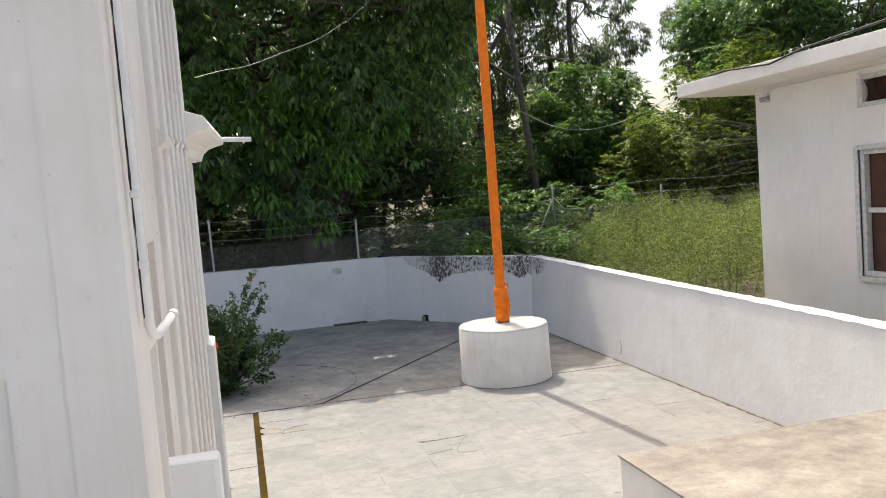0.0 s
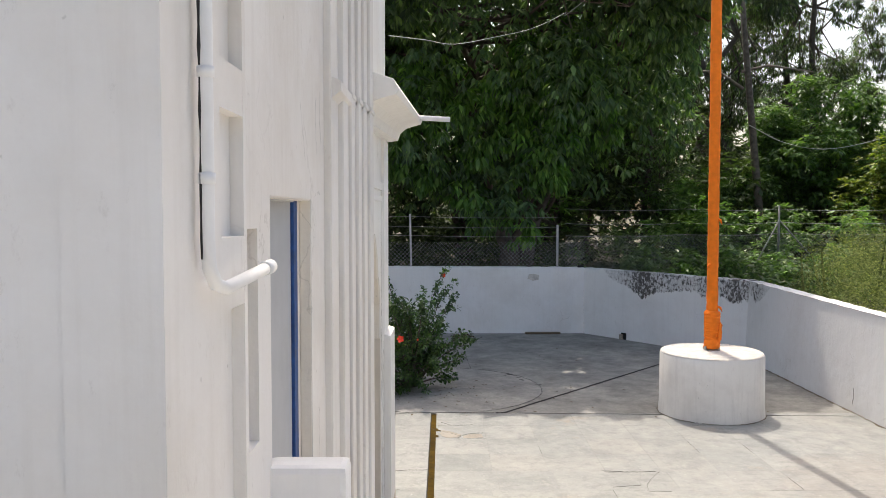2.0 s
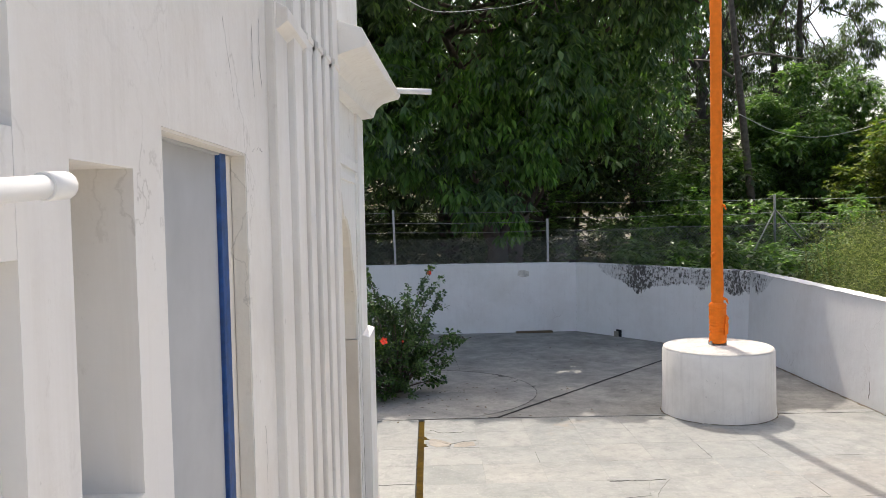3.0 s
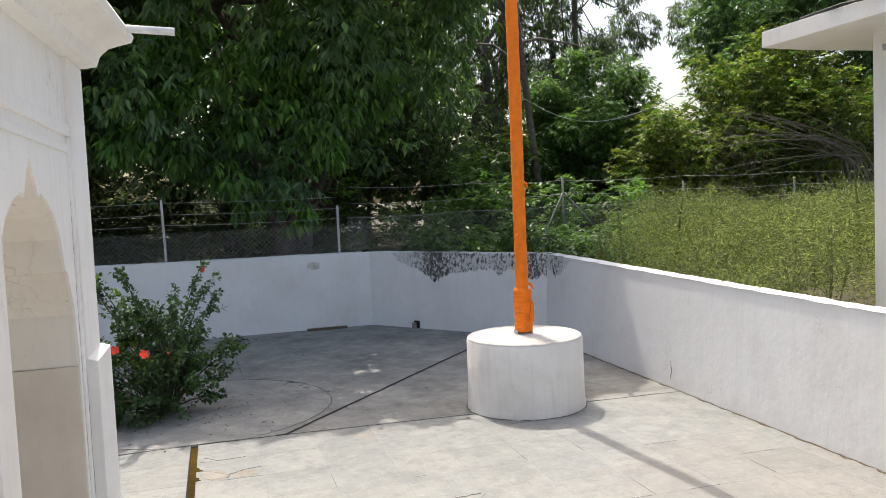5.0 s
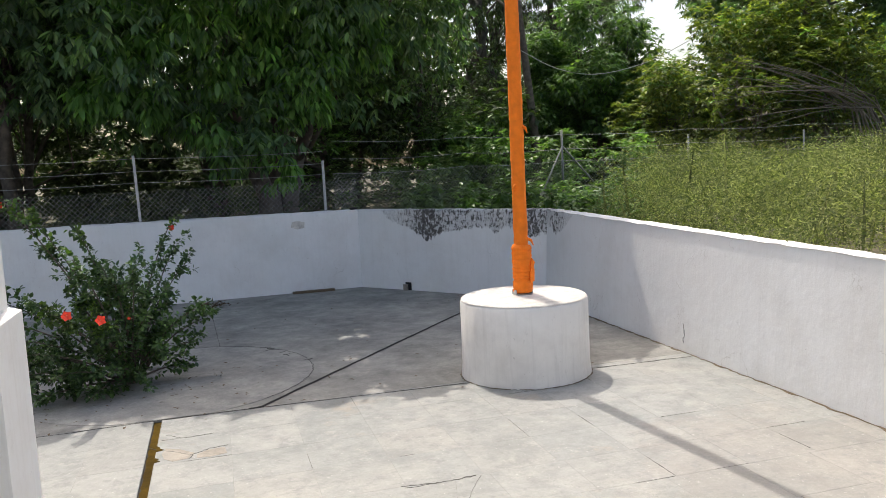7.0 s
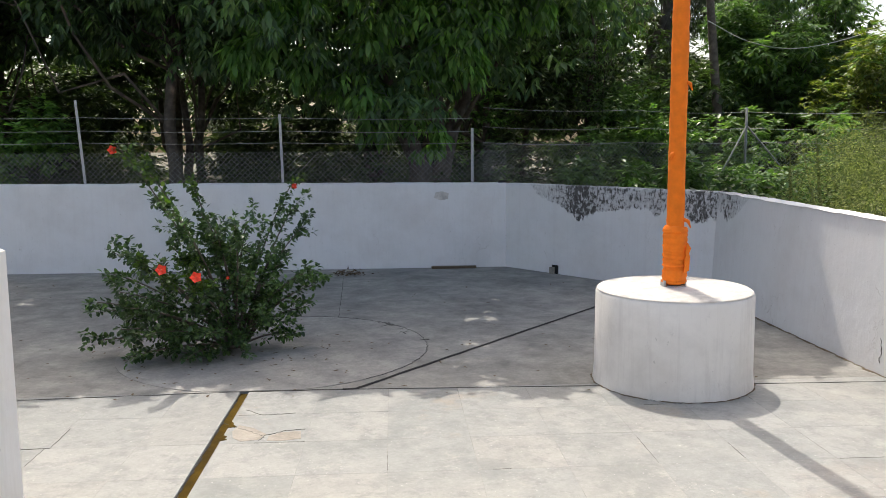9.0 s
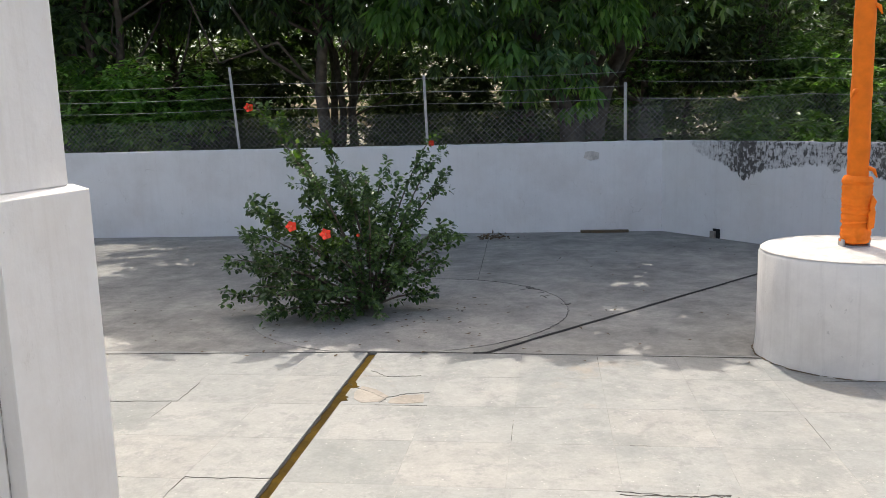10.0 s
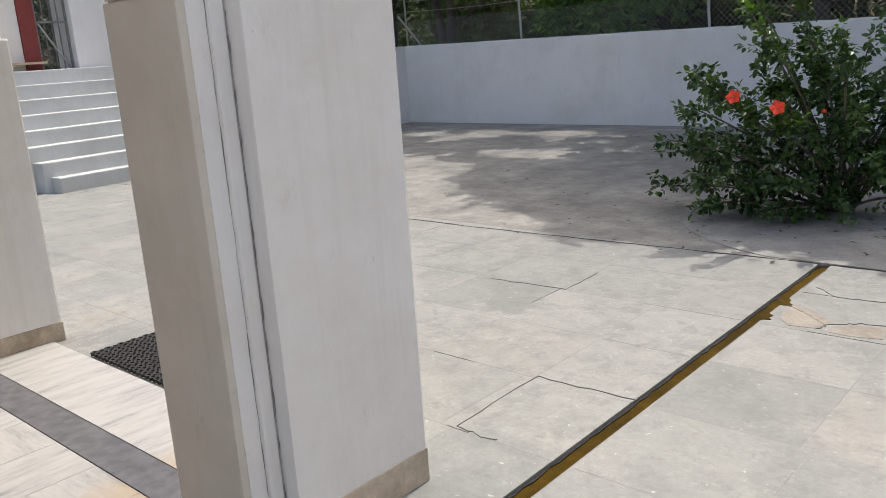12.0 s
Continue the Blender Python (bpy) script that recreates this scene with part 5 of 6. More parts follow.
part("trunk", tube([(9.42, 14.0, 0.6), (9.36, 14.0, 2.6), (9.12, 14.0, 5.0), (8.9, 14.0, 7.2), (8.5, 14.0, 11.5)], [0.13, 0.115, 0.10, 0.085, 0.05], 10), BARK, part_pole)
part("branch", tube([(8.8, 14.0, 6.5), (9.6, 14.1, 6.7), (11.0, 14.3, 6.55)], [0.05, 0.04, 0.02], 6), PALEBARK, part_pole)
part("branch", tube([(8.85, 14.0, 6.0), (8.2, 14.1, 6.5), (7.4, 14.3, 6.6)], [0.05, 0.035, 0.015], 6), PALEBARK, part_pole)
# yellow-green shrubs by the field
for x, y, z, rx, rz in ((14.2, 11.2, 3.6, 2.2, 1.6), (17.4, 11.0, 3.9, 2.4, 2.0), (12.6, 12.0, 3.1, 1.6, 1.3), (16.0, 12.5, 4.6, 2.6, 2.2), (20.0, 7.0, 5.0, 2.8, 3.2)):
    c = cloud(RNG, (x, y, z), (rx, 1.4, rz), 26, 0.4, 0.75)
    tree("field_shrub", "tangled yellow-green shrub at the edge of the field", (x, y + 0.3, 0.72), ((-0.8, 0.1, z), (0.7, 0.0, z), (0.1, 0.3, z + 0.6)), c, ((LEAF_PALE, 0.85), (LEAF_MID, 0.15)), RNG, (0.15, 0.068), 11000, 0.35, PALEBARK, 0.06, 26, 0, category="shrub", group="field shrubs")
arch = thing("arching_stems", (16.4, 9.5, 0.72), "fan of long bare arching stems at the edge of the field", "shrub")
for k in range(20):
    h = RNG.uniform(-0.7, 1.3)
    ln = RNG.uniform(1.8, 4.4)
    foot_ = Vector((16.5 + 0.08 * k, 9.4 + RNG.uniform(-0.4, 0.4), 0.7))
    knee = Vector((15.8 + 0.04 * k, 9.4, 2.9 + RNG.uniform(-0.2, 0.3)))
    tip_ = Vector((15.8 - ln, 9.3 + RNG.uniform(-0.6, 0.6), 3.0 + h))
    pts = [foot_ * (1 - f) ** 2 + (knee + Vector((0, 0, 0.25))) * 2 * f * (1 - f) + knee * f * f for f in (0, 0.3, 0.6, 0.85)]
    pts += [knee * (1 - f) ** 2 + (knee + (tip_ - knee) * 0.5 + Vector((0, 0, 0.35))) * 2 * f * (1 - f) + tip_ * f * f for f in (0.05, 0.25, 0.5, 0.75, 1.0)]
    part("stem", tube(pts, [0.022, 0.020, 0.018, 0.016, 0.014, 0.012, 0.010, 0.007, 0.004], 5), PALEBARK, arch)
for x, y, z, h in ((21.0, 13.0, 9.0, 4.0), (21.5, 18.5, 10.0, 3.2), (19.0, 14.5, 6.4, 3.0)):
    c = cloud(RNG, (x, y, z), (3.6, 3.0, h), 50, 0.7, 1.1)
    tree("dark_tree", "tall dark tree rising behind the field shrubs", (x, y, 0.72), ((0.1, 0.1, z),), c, ((LEAF_DARK, 1.0),), RNG, (0.2, 0.08), 22000, 0.5, BARK, 0.2, 16, 5000)
# undergrowth behind the walls
ug = np.column_stack([RNG.uniform(-14, 10, 150), RNG.uniform(8.2, 15, 150), RNG.uniform(0.75, 1.2, 150), RNG.uniform(0.3, 0.6, 150)])
ug[:, 2] += 0.16 * np.clip(ug[:, 1] - 10.5, 0, 9)
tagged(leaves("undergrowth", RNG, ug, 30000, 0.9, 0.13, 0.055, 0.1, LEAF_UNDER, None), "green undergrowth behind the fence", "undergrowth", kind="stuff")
ug = np.column_stack([RNG.uniform(2, 9, 50), RNG.uniform(12, 19, 50), RNG.uniform(0.9, 3.0, 50), RNG.uniform(0.3, 0.6, 50)])
tagged(leaves("sunlit_undergrowth", RNG, ug, 10000, 0.9, 0.14, 0.06, 0.1, LEAF_SPRAY, None), "sunlit yellow-green undergrowth under the trees", "undergrowth", kind="stuff")


def clearing(c):
    """Keeps open the strip between the trunks through which the light beyond shows."""
    off = c[:, 0] + 2.95 + (c[:, 1] - 9.7) * 0.286
    return c[~((np.abs(off - 0.1) < 0.45 + c[:, 3] * 0.45) & (c[:, 1] > 10.0) & (c[:, 2] < 3.2))]


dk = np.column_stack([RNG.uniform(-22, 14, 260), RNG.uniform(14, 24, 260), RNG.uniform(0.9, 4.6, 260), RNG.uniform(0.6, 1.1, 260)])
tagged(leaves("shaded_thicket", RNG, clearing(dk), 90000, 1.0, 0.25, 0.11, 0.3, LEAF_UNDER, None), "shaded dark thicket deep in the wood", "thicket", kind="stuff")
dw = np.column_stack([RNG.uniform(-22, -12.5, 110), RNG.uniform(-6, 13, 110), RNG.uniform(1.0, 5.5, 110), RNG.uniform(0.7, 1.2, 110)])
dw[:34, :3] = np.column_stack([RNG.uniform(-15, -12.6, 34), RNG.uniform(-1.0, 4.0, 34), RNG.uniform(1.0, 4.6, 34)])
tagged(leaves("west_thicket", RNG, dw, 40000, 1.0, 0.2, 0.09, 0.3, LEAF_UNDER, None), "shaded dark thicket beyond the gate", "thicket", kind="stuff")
br = np.column_stack([RNG.uniform(4.2, 10.6, 210), RNG.uniform(3.6, 10.4, 210), RNG.uniform(0.85, 1.5, 210), RNG.uniform(0.18, 0.36, 210)])
br[:, 2] += np.where(br[:, 1] > 9.0, RNG.uniform(0.0, 1.3, 210), 0.0)
br = br[(br[:, 1] > 10.9 - br[:, 0] * 1.268) & (br[:, 0] > 5.55 - np.clip(br[:, 1] - 4.5, 0, 1.4)) & (br[:, 1] > 2.2 + (br[:, 0] - 5.3) * 1.2)]
tagged(leaves("broadleaf_weeds", RNG, br, 15000, 0.9, 0.16, 0.07, 0.25, LEAF_MID, None), "broad-leaved green weeds climbing round the fence post", "weeds", kind="stuff")
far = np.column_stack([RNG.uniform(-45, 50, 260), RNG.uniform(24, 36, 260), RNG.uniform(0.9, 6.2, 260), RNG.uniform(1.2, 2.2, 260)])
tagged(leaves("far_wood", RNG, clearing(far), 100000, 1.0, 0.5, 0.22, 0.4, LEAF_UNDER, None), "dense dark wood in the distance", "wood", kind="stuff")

# tall weeds on the bank beyond the east wall


def weeds(n, tufts, per):
    def spots(m):
        x = 5.42 + 9.5 * RNG.random(m) ** 1.25
        y = RNG.uniform(-3.5, 8.4, m)
        keep = (y > -1.45 + 0.9 * np.clip((x - 6.0) / 2.0, 0.0, 1.0)) & (y < 2.3 + (x - 5.3) * 1.2 + RNG.normal(size=m) * 0.35)
        keep &= np.sin(x * 2.3 + 1.1 * y) * np.sin(y * 2.9 - 0.7 * x) > -0.5 - 0.9 * RNG.random(m)
        x, y = x[keep], y[keep]
        h = 0.95 + 0.22 * np.sin(x * 1.7) * np.cos(y * 1.3) + 0.14 * np.sin(x * 6.1 + y * 2.0) * np.sin(y * 5.3 - x) + 0.36 * RNG.random(len(x)) + 0.22 * np.sin(x * 3.1 + y) * np.sin(y * 2.6 - 0.8 * x)
        return x, y, h * np.clip((x - 4.9) / 1.3, 0.45, 1.0)
    x, y, h = spots(n)
    base = np.column_stack([x, y, np.full(len(x), 0.72)])
    way = unit(RNG, len(x)) * 0.3
    way[:, 2] = 1.0
    stem = leaf_mesh("weed_stems", base, way, unit(RNG, len(x)), h * 1.05, np.full(len(x), 0.003), WEED, None)
    tagged(stem, "thin green stems of tall weeds", "weeds", kind="stuff")
    x, y, h = spots(tufts)
    c = np.column_stack([x, y, 0.74 + h * (0.04 + 0.96 * RNG.random(len(x)) ** 0.6)])
    b = np.repeat(c, per, 0)
    m = len(b)
    b = b + RNG.normal(size=(m, 3)) * np.array([0.075, 0.075, 0.06])
    w2 = unit(RNG, m)
    w2[:, 2] *= 0.7
    tagged(leaf_mesh("weed_leaves", b, w2, unit(RNG, m), RNG.uniform(0.03, 0.07, m), RNG.uniform(0.008, 0.014, m), WEED, None), "feathery pale green leaves of tall weeds", "weeds", kind="stuff")


weeds(160, 14500, 26)


def hibiscus(cx, cy):
    rng = np.random.default_rng(21)
    t = thing("hibiscus_shrub", (cx, cy, 0), "bushy dark-green hibiscus shrub with red flowers, growing from the floor", "shrub")
    ends = [(-1.33, 1.4, 1.92), (-1.05, 1.4, 1.66), (-0.72, 1.5, 1.62), (-0.95, 1.5, 1.35),                     # tall western arm
            (0.1, 2.5, 1.5), (0.26, 2.28, 1.1), (0.15, 2.25, 1.28),                 # eastern arm
            (-0.62, 0.5, 1.38), (-0.15, 0.65, 1.28), (-0.35, 0.8, 1.2), (-0.6, 0.9, 1.15), (-0.93, 0.4, 1.02), (-0.8, 0.55, 0.85),
            (-1.5, 1.2, 0.16), (-1.4, 0.92, 0.56), (-1.2, 0.9, 0.32), (-1.05, 0.72, 0.12), (-1.25, 1.1, 0.42), (-1.1, 0.7, 0.55),
            (-1.3, 1.0, 0.8), (-1.42, 1.15, 0.45), (-1.2, 0.9, 0.65), (-1.38, 1.3, 0.95), (-1.15, 1.1, 0.2),
            (-0.6, 0.7, 0.10), (-0.75, 0.85, 0.25), (-0.85, 0.6, 0.35), (-0.4, 0.8, 0.3), (-0.2, 0.95, 0.2),
            (0.34, 1.2, 0.74), (0.4, 1.4, 0.6), (0.3, 1.3, 0.4), (0.2, 1.35, 0.14), (0.15, 1.2, 0.62), (0.05, 1.1, 0.4), (0.1, 1.6, 0.8),
            (-0.3, 1.2, 1.12), (-0.2, 1.5, 1.2), (-0.05, 1.3, 1.0), (-0.45, 1.0, 1.25), (-0.55, 1.2, 1.3), (-0.75, 0.9, 1.05), (0.1, 1.5, 0.95),
            (-0.1, 1.0, 0.75), (-0.35, 0.9, 0.6), (-0.55, 0.6, 0.72), (-0.6, 1.0, 0.5), (-0.3, 1.3, 0.9), (-0.1, 1.6, 1.0), (-0.5, 1.5, 1.0), (-0.05, 1.5, 0.5), (-0.4, 1.9, 0.8), (-0.8, 1.7, 0.7), (0.0, 1.9, 0.4)]
    allb, allw = [], []
    for k, e in enumerate(ends):
        bm = bmesh.new()
        mid = ((cx + e[0]) / 2 + 0.05 * math.sin(k), (cy + e[1]) / 2, e[2] * 0.62 + 0.1)
        pts = []
        for i in range(9):
            f = i / 8
            a, m, b = Vector((cx + 0.06 * math.cos(k * 2.1), cy + 0.06 * math.sin(k * 2.1), -0.01)), Vector(mid), Vector(e)
            pts.append(a * (1 - f) ** 2 + m * 2 * f * (1 - f) + b * f * f)
        add_tube(bm, pts, [0.014 - 0.0013 * i for i in range(9)], 5)
        part("branch", bm, BARK, t)
        p = np.array([tuple(v) for v in pts])
        twigs = 6
        for q in range(twigs):
            s0 = p[int(rng.integers(3, 9))]
            dirn = unit(rng, 1)[0] * np.array([1, 1, 0.6]) + (p[8] - p[5]) / (np.linalg.norm(p[8] - p[5]) + 1e-6) * 0.9
            dirn /= np.linalg.norm(dirn)
            ln = rng.uniform(0.08, 0.26)
            if q == 0:
                s0, ln = p[6], np.linalg.norm(p[8] - p[6])
                dirn = (p[8] - p[6]) / ln
            n = int(20 + 100 * ln)
            f = rng.random(n)[:, None]
            d_ = unit(rng, n)
            allb.append(s0 + dirn * ln * f + d_ * 0.022)
            allw.append(d_ + dirn * 0.5 + np.array([0, 0, -0.1]))
        n = 26
        f = 1.5 + 6.0 * rng.random(n)
        i0 = np.minimum(f.astype(int), 7)
        fr2 = (f - i0)[:, None]
        d_ = unit(rng, n)
        allb.append(p[i0] * (1 - fr2) + p[i0 + 1] * fr2 + d_ * 0.05)
        allw.append(d_)
    b, w = np.vstack(allb), np.vstack(allw)
    ok = b[:, 2] > 0.03
    b, w = b[ok], w[ok]
    n = len(b)
    size = rng.uniform(0.028, 0.06, n)
    side = np.cross(w, [0, 0, 1.0]) + unit(rng, n) * 0.6
    # leaves where the sun falls, and the young top, take the lighter colour
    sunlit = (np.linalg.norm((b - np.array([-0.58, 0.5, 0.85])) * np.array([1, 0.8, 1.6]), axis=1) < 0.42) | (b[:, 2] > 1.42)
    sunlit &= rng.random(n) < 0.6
    for name, pick, leaf in (("foliage", ~sunlit, LEAF_HIB), ("young_sunlit_foliage", sunlit, LEAF_HIB_YOUNG_SUNLIT)):
        leaf_mesh(name, b[pick], w[pick], side[pick], size[pick], size[pick] * 0.68, leaf, t, "" if pick is not sunlit else "yellow-green young leaves with sunlight put into their colour", True)
    for fx, fy, fz, r in ((-0.69, 0.38, 0.91, 0.048), (-0.43, 0.42, 0.84, 0.05), (-1.35, 1.37, 1.86, 0.045), (0.11, 2.55, 1.47, 0.04), (-0.22, 0.62, 0.80, 0.016)):
        bm = bmesh.new()
        c = bm.verts.new((fx, fy, fz))
        n_ = Vector((0.25, -0.9, 0.25)).normalized()
        s_ = n_.cross(Vector((0, 0, 1))).normalized()
        u_ = s_.cross(n_)
        for k in range(5):
            a0 = k * 2 * math.pi / 5
            def pt(a, rr, out_):
                return bm.verts.new(Vector((fx, fy, fz)) + (s_ * math.cos(a) + u_ * math.sin(a)) * rr + n_ * out_)
            v1, v2, v3 = pt(a0 - 0.62, r * 0.75, 0.014), pt(a0, r, 0.022), pt(a0 + 0.62, r * 0.75, 0.006)
            bm.faces.new((c, v1, v2)), bm.faces.new((c, v2, v3))
        flower = part("flower", bm, PETAL, t, "open red flower")
        part("stamen", tube([(fx, fy, fz), tuple(Vector((fx, fy, fz)) + n_ * 0.05)], 0.004, 5), STAMEN, flower, "thin pale stamen")


hibiscus(-0.33, 1.5)

# ---- small things ----
def cable(name, pts, r, mat, label):
    t = thing(name, pts[0], label, "cable")
    pts = [Vector(p) for p in pts]
    ends = [pts[0] * 2 - pts[1]] + pts + [pts[-1] * 2 - pts[-2]]
    line = []
    for p0, p1, p2, p3 in zip(ends, ends[1:], ends[2:], ends[3:]):
        for k in range(5):
            f = k / 5
            line.append(0.5 * (2 * p1 + (p2 - p0) * f + (2 * p0 - 5 * p1 + 4 * p2 - p3) * f * f + (3 * p1 - p0 - 3 * p2 + p3) * f ** 3))
    line.append(pts[-1])
    part("strand", tube(line, r, 6), mat, t)


cable("overhead_cable", [(-0.18, -5.30, 3.38), (-0.01, -4.00, 3.63), (0.22, -2.50, 3.91), (0.65, -1.00, 4.29), (1.22, 0.50, 4.72), (1.84, 2.00, 5.27), (2.53, 3.50, 5.95), (7.5, 8.0, 10.5)], 0.0027, CABLE, "pale overhead cable slung from the building towards the trees")
cable("pole_cable", [(9.0, 13.9, 4.95), (9.9, 13.6, 4.42), (10.9, 13.2, 4.2), (12.2, 12.8, 4.45), (13.4, 12.5, 5.0)], 0.010, CABLE, "thin sagging cable between the trees")
d = thing("wall_drain", (3.72, 5.4, 0), "dark square drain hole at the foot of the wall", "drain")
e_w = Vector((2.24, -2.84, 0)).normalized()
m_d = Matrix.Translation((2.93 + e_w.x * 1.02, 6.44 + e_w.y * 1.02, 0)) @ Matrix.Rotation(math.atan2(e_w.y, e_w.x), 4, "Z")
# solid black block that paints the shade of the hole
bm = box(-0.055, 0.055, -0.02, 0.05, 0.002, 0.13)
bm.transform(m_d)
part("hole", bm, DARKHOLE, d)
bm = box(-0.075, 0.0, -0.06, -0.015, 0.0, 0.10, 0.006)
bm.transform(m_d)
part("stone", bm, LEDGE, d)
structure("wall_patch", prism([(1.80, 1.10), (1.83, 1.19), (1.93, 1.20), (2.03, 1.17), (2.02, 1.08), (1.90, 1.06)], "y", 6.428, 6.45, 0.003), LEDGE_WHITE, "rough grey plaster patch on the wall", "wall")
stick = thing("plank", (2.05, 6.34, 0), "dark weathered plank lying along the foot of the wall", "plank")
part("board", box(1.75, 2.45, 6.30, 6.40, 0.0, 0.035, 0.006), LITTER, stick)
pile = thing("leaf_pile", (0.45, 5.9, 0), "small heap of dry leaves and a clod on the floor", "debris", kind="stuff")
n = 90
b = np.column_stack([RNG.normal(0.45, 0.12, n), RNG.normal(5.85, 0.09, n), RNG.uniform(0.005, 0.04, n)])
leaf_mesh("leaf", b, unit(RNG, n) * np.array([1, 1, 0.3]), unit(RNG, n), RNG.uniform(0.04, 0.10, n), RNG.uniform(0.015, 0.04, n), LITTER, pile)
n = 260
b = np.column_stack([RNG.uniform(-4.5, 4.6, n), RNG.uniform(-0.2, 6.2, n), RNG.uniform(0.008, 0.014, n)])
near = RNG.random(n) < 0.45
b[near, 0], b[near, 1] = RNG.normal(-0.3, 0.7, near.sum()), RNG.normal(1.0, 0.45, near.sum())
w = unit(RNG, n) * np.array([1, 1, 0.12])
tagged(leaf_mesh("fallen_leaves", b, w, np.cross(w, [0, 0, 1.0]), RNG.uniform(0.025, 0.06, n), RNG.uniform(0.012, 0.03, n), LITTER, None), "scattered dry fallen leaves on the yard floor", "leaves", kind="stuff")

lump = thing("mortar_lump", (2.86, 6.5, 1.32), "dark weathered lump of mortar on the wall corner", "debris")
part("lump", prism([(2.80, 6.46), (2.93, 6.47), (2.95, 6.56), (2.84, 6.60)], "z", 1.30, 1.36, 0.014), JOINT, lump)
shard = thing("roof_shard", (1.95, 6.48, 1.33), "thin dark shard stuck on the wall top", "debris")
part("shard", tube([(2.0, 6.45, 1.24), (2.04, 6.46, 1.28), (2.09, 6.47, 1.345)], [0.006, 0.02, 0.012], 6), JOINT, shard)

# cracks in the paving, and slab edges drawn as dark lines
def crack(pts, width, seed):
    rng = random.Random(seed)
    out_ = []
    for a, c in zip(pts, pts[1:]):
        for i in range(7):
            f = i / 7
            out_.append((a[0] + (c[0] - a[0]) * f + rng.uniform(-0.006, 0.006), a[1] + (c[1] - a[1]) * f + rng.uniform(-0.006, 0.006)))
    out_.append(pts[-1])
    structure("crack", flat_strip(out_, width * 0.22, 0.0026, 0.95, seed), HAIRLINE, "dark crack and slab-edge line in the stone paving", "crack")


crack([(0.277, -1.045), (0.312, -0.942), (0.425, -0.871), (0.556, -0.853)], 0.014, 40)
crack([(-0.031, -0.674), (0.064, -0.769), (0.170, -0.851), (0.299, -0.973)], 0.008, 41)
crack([(0.086, -0.408), (0.225, -0.539), (0.450, -0.510)], 0.006, 42)
crack([(1.611, -2.156), (1.817, -2.184), (1.954, -2.186), (2.107, -2.172)], 0.014, 43)
crack([(1.624, -2.186), (1.852, -2.189), (2.112, -2.163)], 0.012, 44)
crack([(1.995, -2.060), (1.873, -2.555), (1.616, -2.604)], 0.006, 45)
crack([(2.136, -2.180), (1.943, -2.511), (1.906, -2.704), (2.105, -2.717)], 0.007, 46)
# 47 to 49 trace slab edges, their joint shadow painted as dark strips
crack([(-0.456, -2.664), (-0.470, -2.141), (-0.027, -2.125)], 0.012, 47)
crack([(-0.456, -2.660), (-0.331, -2.680), (-0.273, -2.665)], 0.01, 48)
crack([(-1.499, -1.109), (-1.014, -1.075), (-1.027, -0.717)], 0.01, 49)

def chip(pts, mat, z, label):
    structure("broken_edge", prism(pts, "z", z - 0.004, z), mat, label, "paving")


chip([(0.03, -0.66), (0.052, -0.69), (0.06, -0.735), (0.085, -0.76), (0.05, -0.785), (0.03, -0.78)], RUST, 0.0030, "broken slab edge full of ochre silt")
chip([(0.03, -0.93), (0.06, -0.955), (0.05, -0.99), (0.072, -1.015), (0.03, -1.03)], RUST, 0.0032, "broken slab edge full of ochre silt")
chip([(0.10, -0.74), (0.20, -0.80), (0.31, -0.93), (0.27, -1.03), (0.16, -1.05), (0.10, -0.98), (0.075, -0.86)], LEDGE, 0.0016, "pinkish broken slab fragment")
chip([(0.33, -0.97), (0.40, -0.905), (0.53, -0.885), (0.545, -1.03), (0.42, -1.06), (0.33, -1.05)], LEDGE, 0.0017, "pinkish broken slab fragment")


def plaster_crack(pts, width, seed):
    """A jagged crack on the east front, through (y, z) points."""
    rng = random.Random(seed)
    bm = bmesh.new()
    line = []
    for a, c in zip(pts, pts[1:]):
        for i in range(5):
            f = i / 5
            line.append((a[0] + (c[0] - a[0]) * f + rng.uniform(-0.006, 0.006), a[1] + (c[1] - a[1]) * f + rng.uniform(-0.006, 0.006), width * 0.45 * rng.uniform(0.2, 1.0)))
    line.append((*pts[-1], width * 0.2))
    rows = [[bm.verts.new((XF + dx, y - w, z)) for dx in (0.0012,)] + [bm.verts.new((XF + 0.0012, y + w, z))] for y, z, w in line]
    for a, c in zip(rows, rows[1:]):
        bm.faces.new((a[0], a[1], c[1], c[0]))
    part("plaster_crack", bm, JOINT, body, "dark hairline crack in the plaster")


def wall_crack(pts, width, seed):
    """A jagged crack on the east yard wall's face, through (y, z) points."""
    rng = random.Random(seed)
    line = []
    for a, c in zip(pts, pts[1:]):
        for i in range(6):
            f = i / 6
            line.append((a[0] + (c[0] - a[0]) * f + rng.uniform(-0.012, 0.012), a[1] + (c[1] - a[1]) * f + rng.uniform(-0.006, 0.006), width * rng.uniform(0.15, 1.0)))
    bm = bmesh.new()
    rows = []
    for y, z, w in line:
        x = 5.11 + 0.06 * (y + 13.0) / 16.62 - 0.06 * (1 - (z + 0.05) / 1.25) - 0.004
        rows.append((bm.verts.new((x, y - w, z)), bm.verts.new((x, y + w, z)), bm.verts.new((x + 0.006, y, z))))
    for a, c in zip(rows, rows[1:]):
        for k in range(3):
            bm.faces.new((a[k], a[(k + 1) % 3], c[(k + 1) % 3], c[k]))
    bmesh.ops.recalc_face_normals(bm, faces=bm.faces)
    structure("wall_crack", bm, HAIRLINE, "dark crack in the paint of the yard wall", "crack")


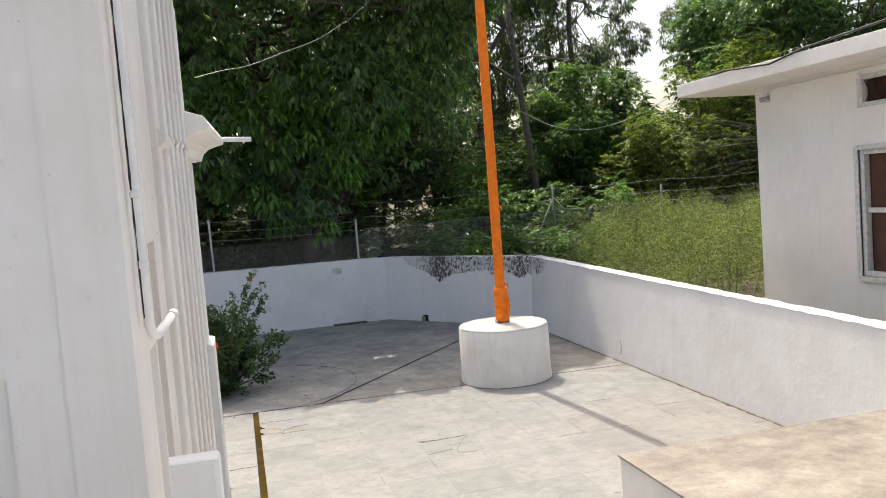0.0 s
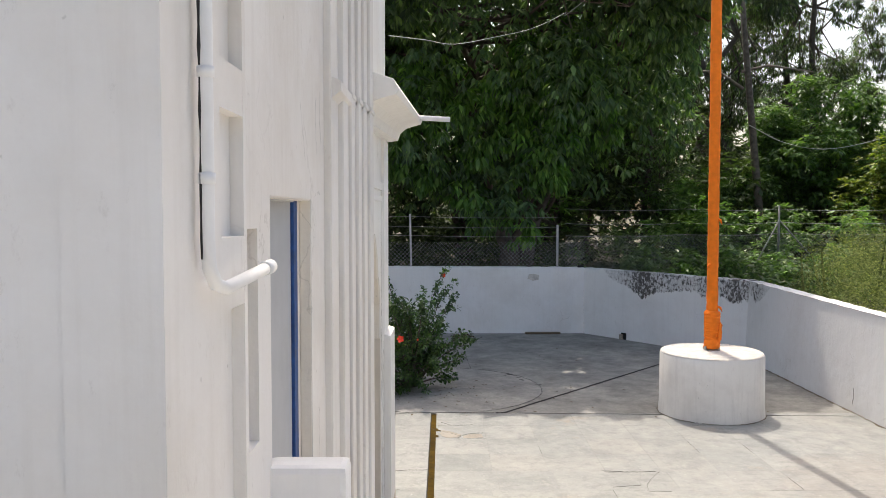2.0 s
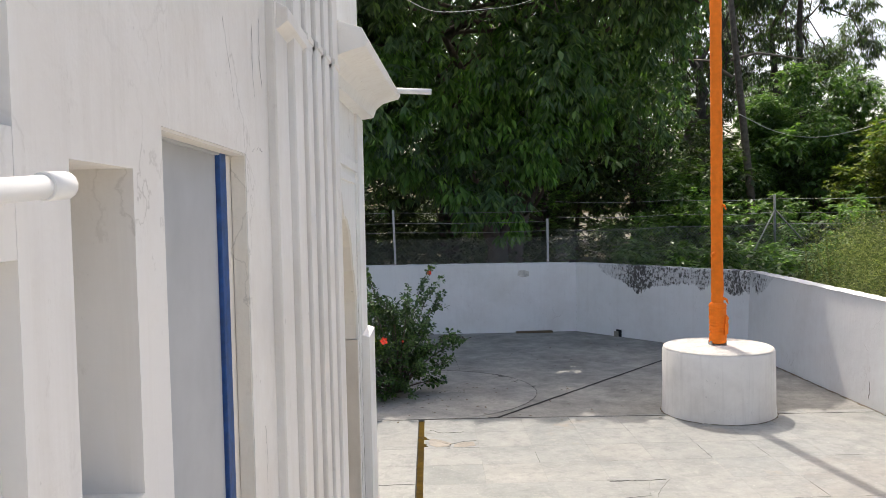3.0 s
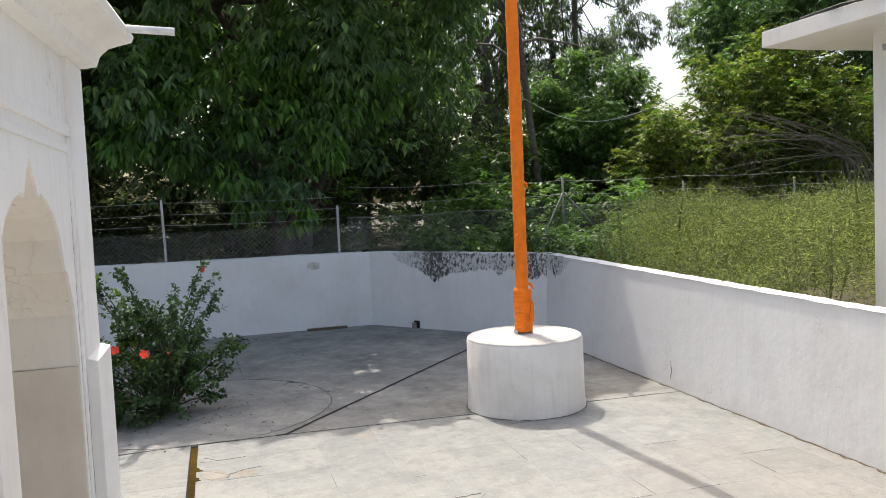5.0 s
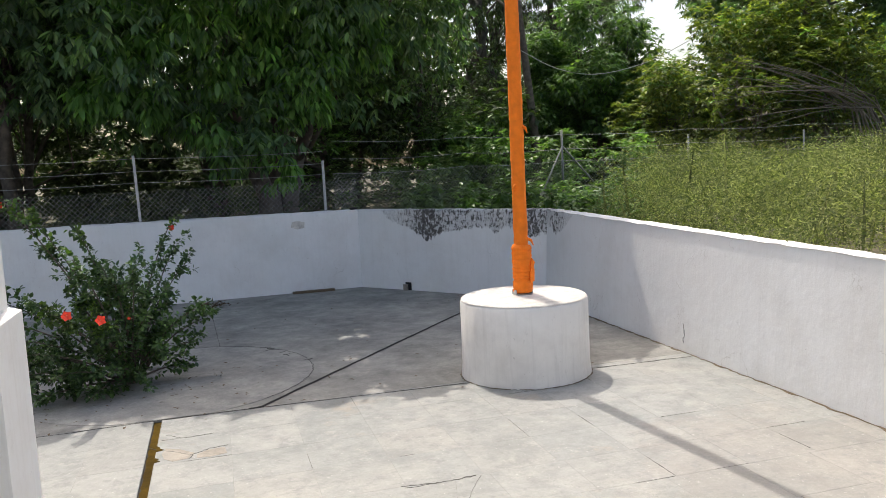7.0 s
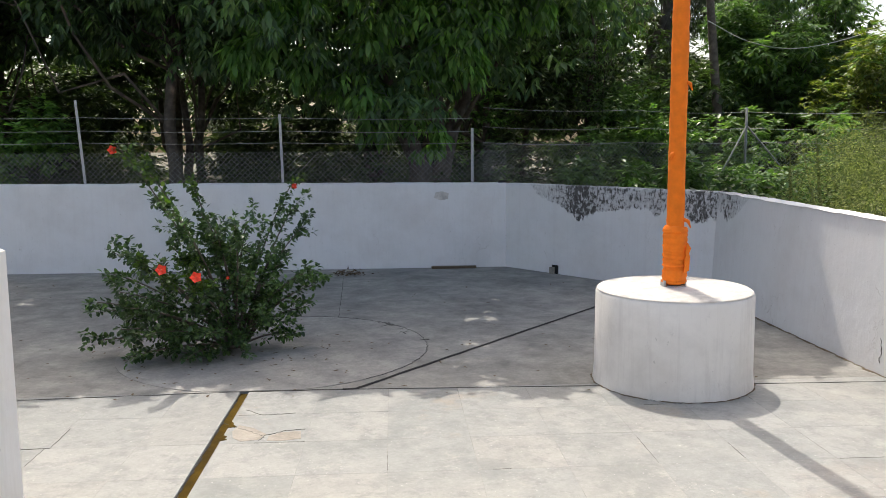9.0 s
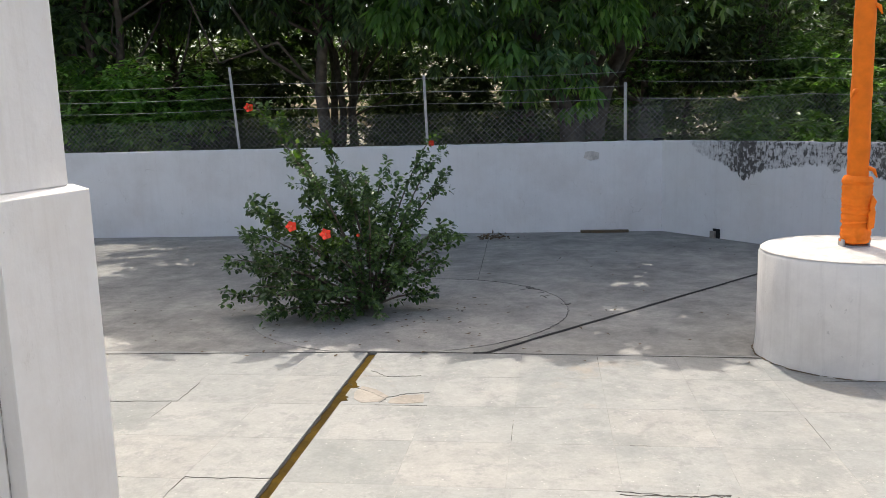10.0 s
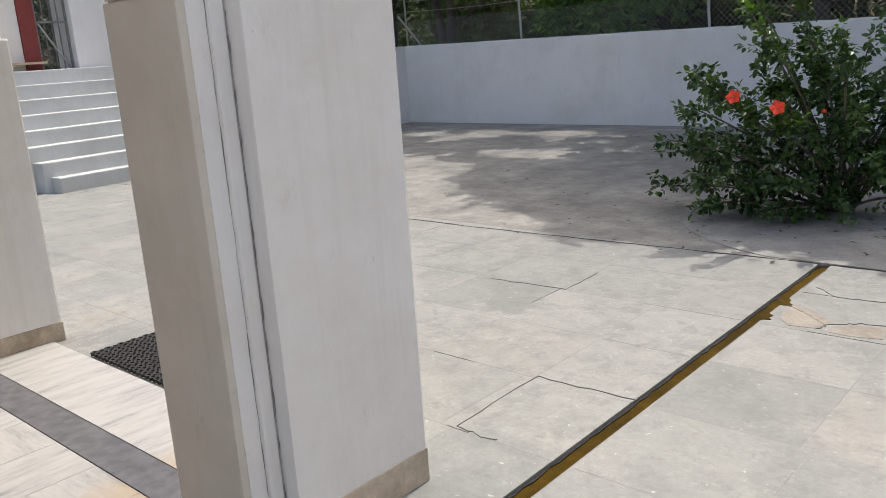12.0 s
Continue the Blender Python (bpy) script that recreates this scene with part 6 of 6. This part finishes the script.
wall_crack([(0.10, 0.30), (0.07, 0.2), (0.09, 0.08)], 0.006, 7)
plaster_crack([(-6.95, 2.80), (-6.90, 2.70), (-6.86, 2.62)], 0.004, 1)
plaster_crack([(-6.62, 2.86), (-6.63, 2.74), (-6.61, 2.66)], 0.006, 2)
plaster_crack([(-6.52, 2.90), (-6.53, 2.78), (-6.50, 2.70)], 0.006, 3)
plaster_crack([(-6.68, 2.50), (-6.58, 2.515), (-6.52, 2.51)], 0.005, 4)
plaster_crack([(-6.60, 1.70), (-6.58, 1.60), (-6.60, 1.48)], 0.004, 5)

# ---- stone slabs of the paving ----
east_x = [0.036, 0.575, 1.105, 1.64, 2.17, 2.71, 3.25, 3.79, 4.33, 4.86, 5.09]
west_x = [-0.036, -0.475, -1.045] + [-1.045 - 0.56 * k for k in range(1, 15)]
row_y = [0.02, -0.53, -1.085, -1.625, -2.155, -2.68, -3.22, -3.76, -4.30, -4.84, -5.38]
rngt = random.Random(31)
slab_mesh = {}


def slab(x0, x1, y0, y1):
    w, h = round(x1 - x0 - rngt.choice((0.001, 0.0015, 0.002)), 3), round(y1 - y0 - rngt.choice((0.001, 0.0015, 0.002)), 3)
    if (w, h) not in slab_mesh:
        bm = bmesh.new()
        b_ = 0.001
        lo = [bm.verts.new((sx * w / 2, sy * h / 2, -0.02)) for sx, sy in ((-1, -1), (1, -1), (1, 1), (-1, 1))]
        mid = [bm.verts.new((sx * w / 2, sy * h / 2, -0.0015)) for sx, sy in ((-1, -1), (1, -1), (1, 1), (-1, 1))]
        hi = [bm.verts.new((sx * (w / 2 - b_), sy * (h / 2 - b_), 0.0)) for sx, sy in ((-1, -1), (1, -1), (1, 1), (-1, 1))]
        for k in range(4):
            q = (k + 1) % 4
            bm.faces.new((lo[k], lo[q], mid[q], mid[k])), bm.faces.new((mid[k], mid[q], hi[q], hi[k]))
        bm.faces.new(hi)
        me = bpy.data.meshes.new("slab")
        bm.to_mesh(me)
        bm.free()
        me.materials.append(TILE)
        slab_mesh[(w, h)] = me
    ob = new("slab", slab_mesh[(w, h)])
    ob.parent = paving
    ob.matrix_basis = Matrix.Translation(((x0 + x1) / 2, (y0 + y1) / 2, rngt.uniform(-0.0003, 0.0003))) @ Euler((rngt.uniform(-0.0006, 0.0006), rngt.uniform(-0.0006, 0.0006), rngt.uniform(-0.003, 0.003))).to_matrix().to_4x4()


for y1, y0 in zip(row_y, row_y[1:]):
    for xs in (east_x, west_x[::-1]):
        j = rngt.uniform(-0.05, 0.05) if y1 < -2 else 0.0
        for i, (x0, x1) in enumerate(zip(xs, xs[1:])):
            a = x0 + (j if i else 0.0)
            b = x1 + (j if i < len(xs) - 2 else 0.0)
            if b > -0.3 and a < 5.1 or b < -0.2 and y0 > -3.3:
                slab(a, b, y0, y1)
                for along in (0, 1):
                    if rngt.random() < 0.17:
                        f0 = rngt.uniform(0.0, 0.6)
                        f1 = min(1.0, f0 + rngt.uniform(0.15, 0.9))
                        pa, pb = ((a + (b - a) * f0, y0), (a + (b - a) * f1, y0)) if along else ((a, y0 + (y1 - y0) * f0), (a, y0 + (y1 - y0) * f1))
                        ob = place("open_joint", flat_strip(between(pa, pb, 9), rngt.uniform(0.0012, 0.0026), 0.0014, 0.8, rngt.randint(1, 999)), HAIRLINE)
                        ob.parent = paving
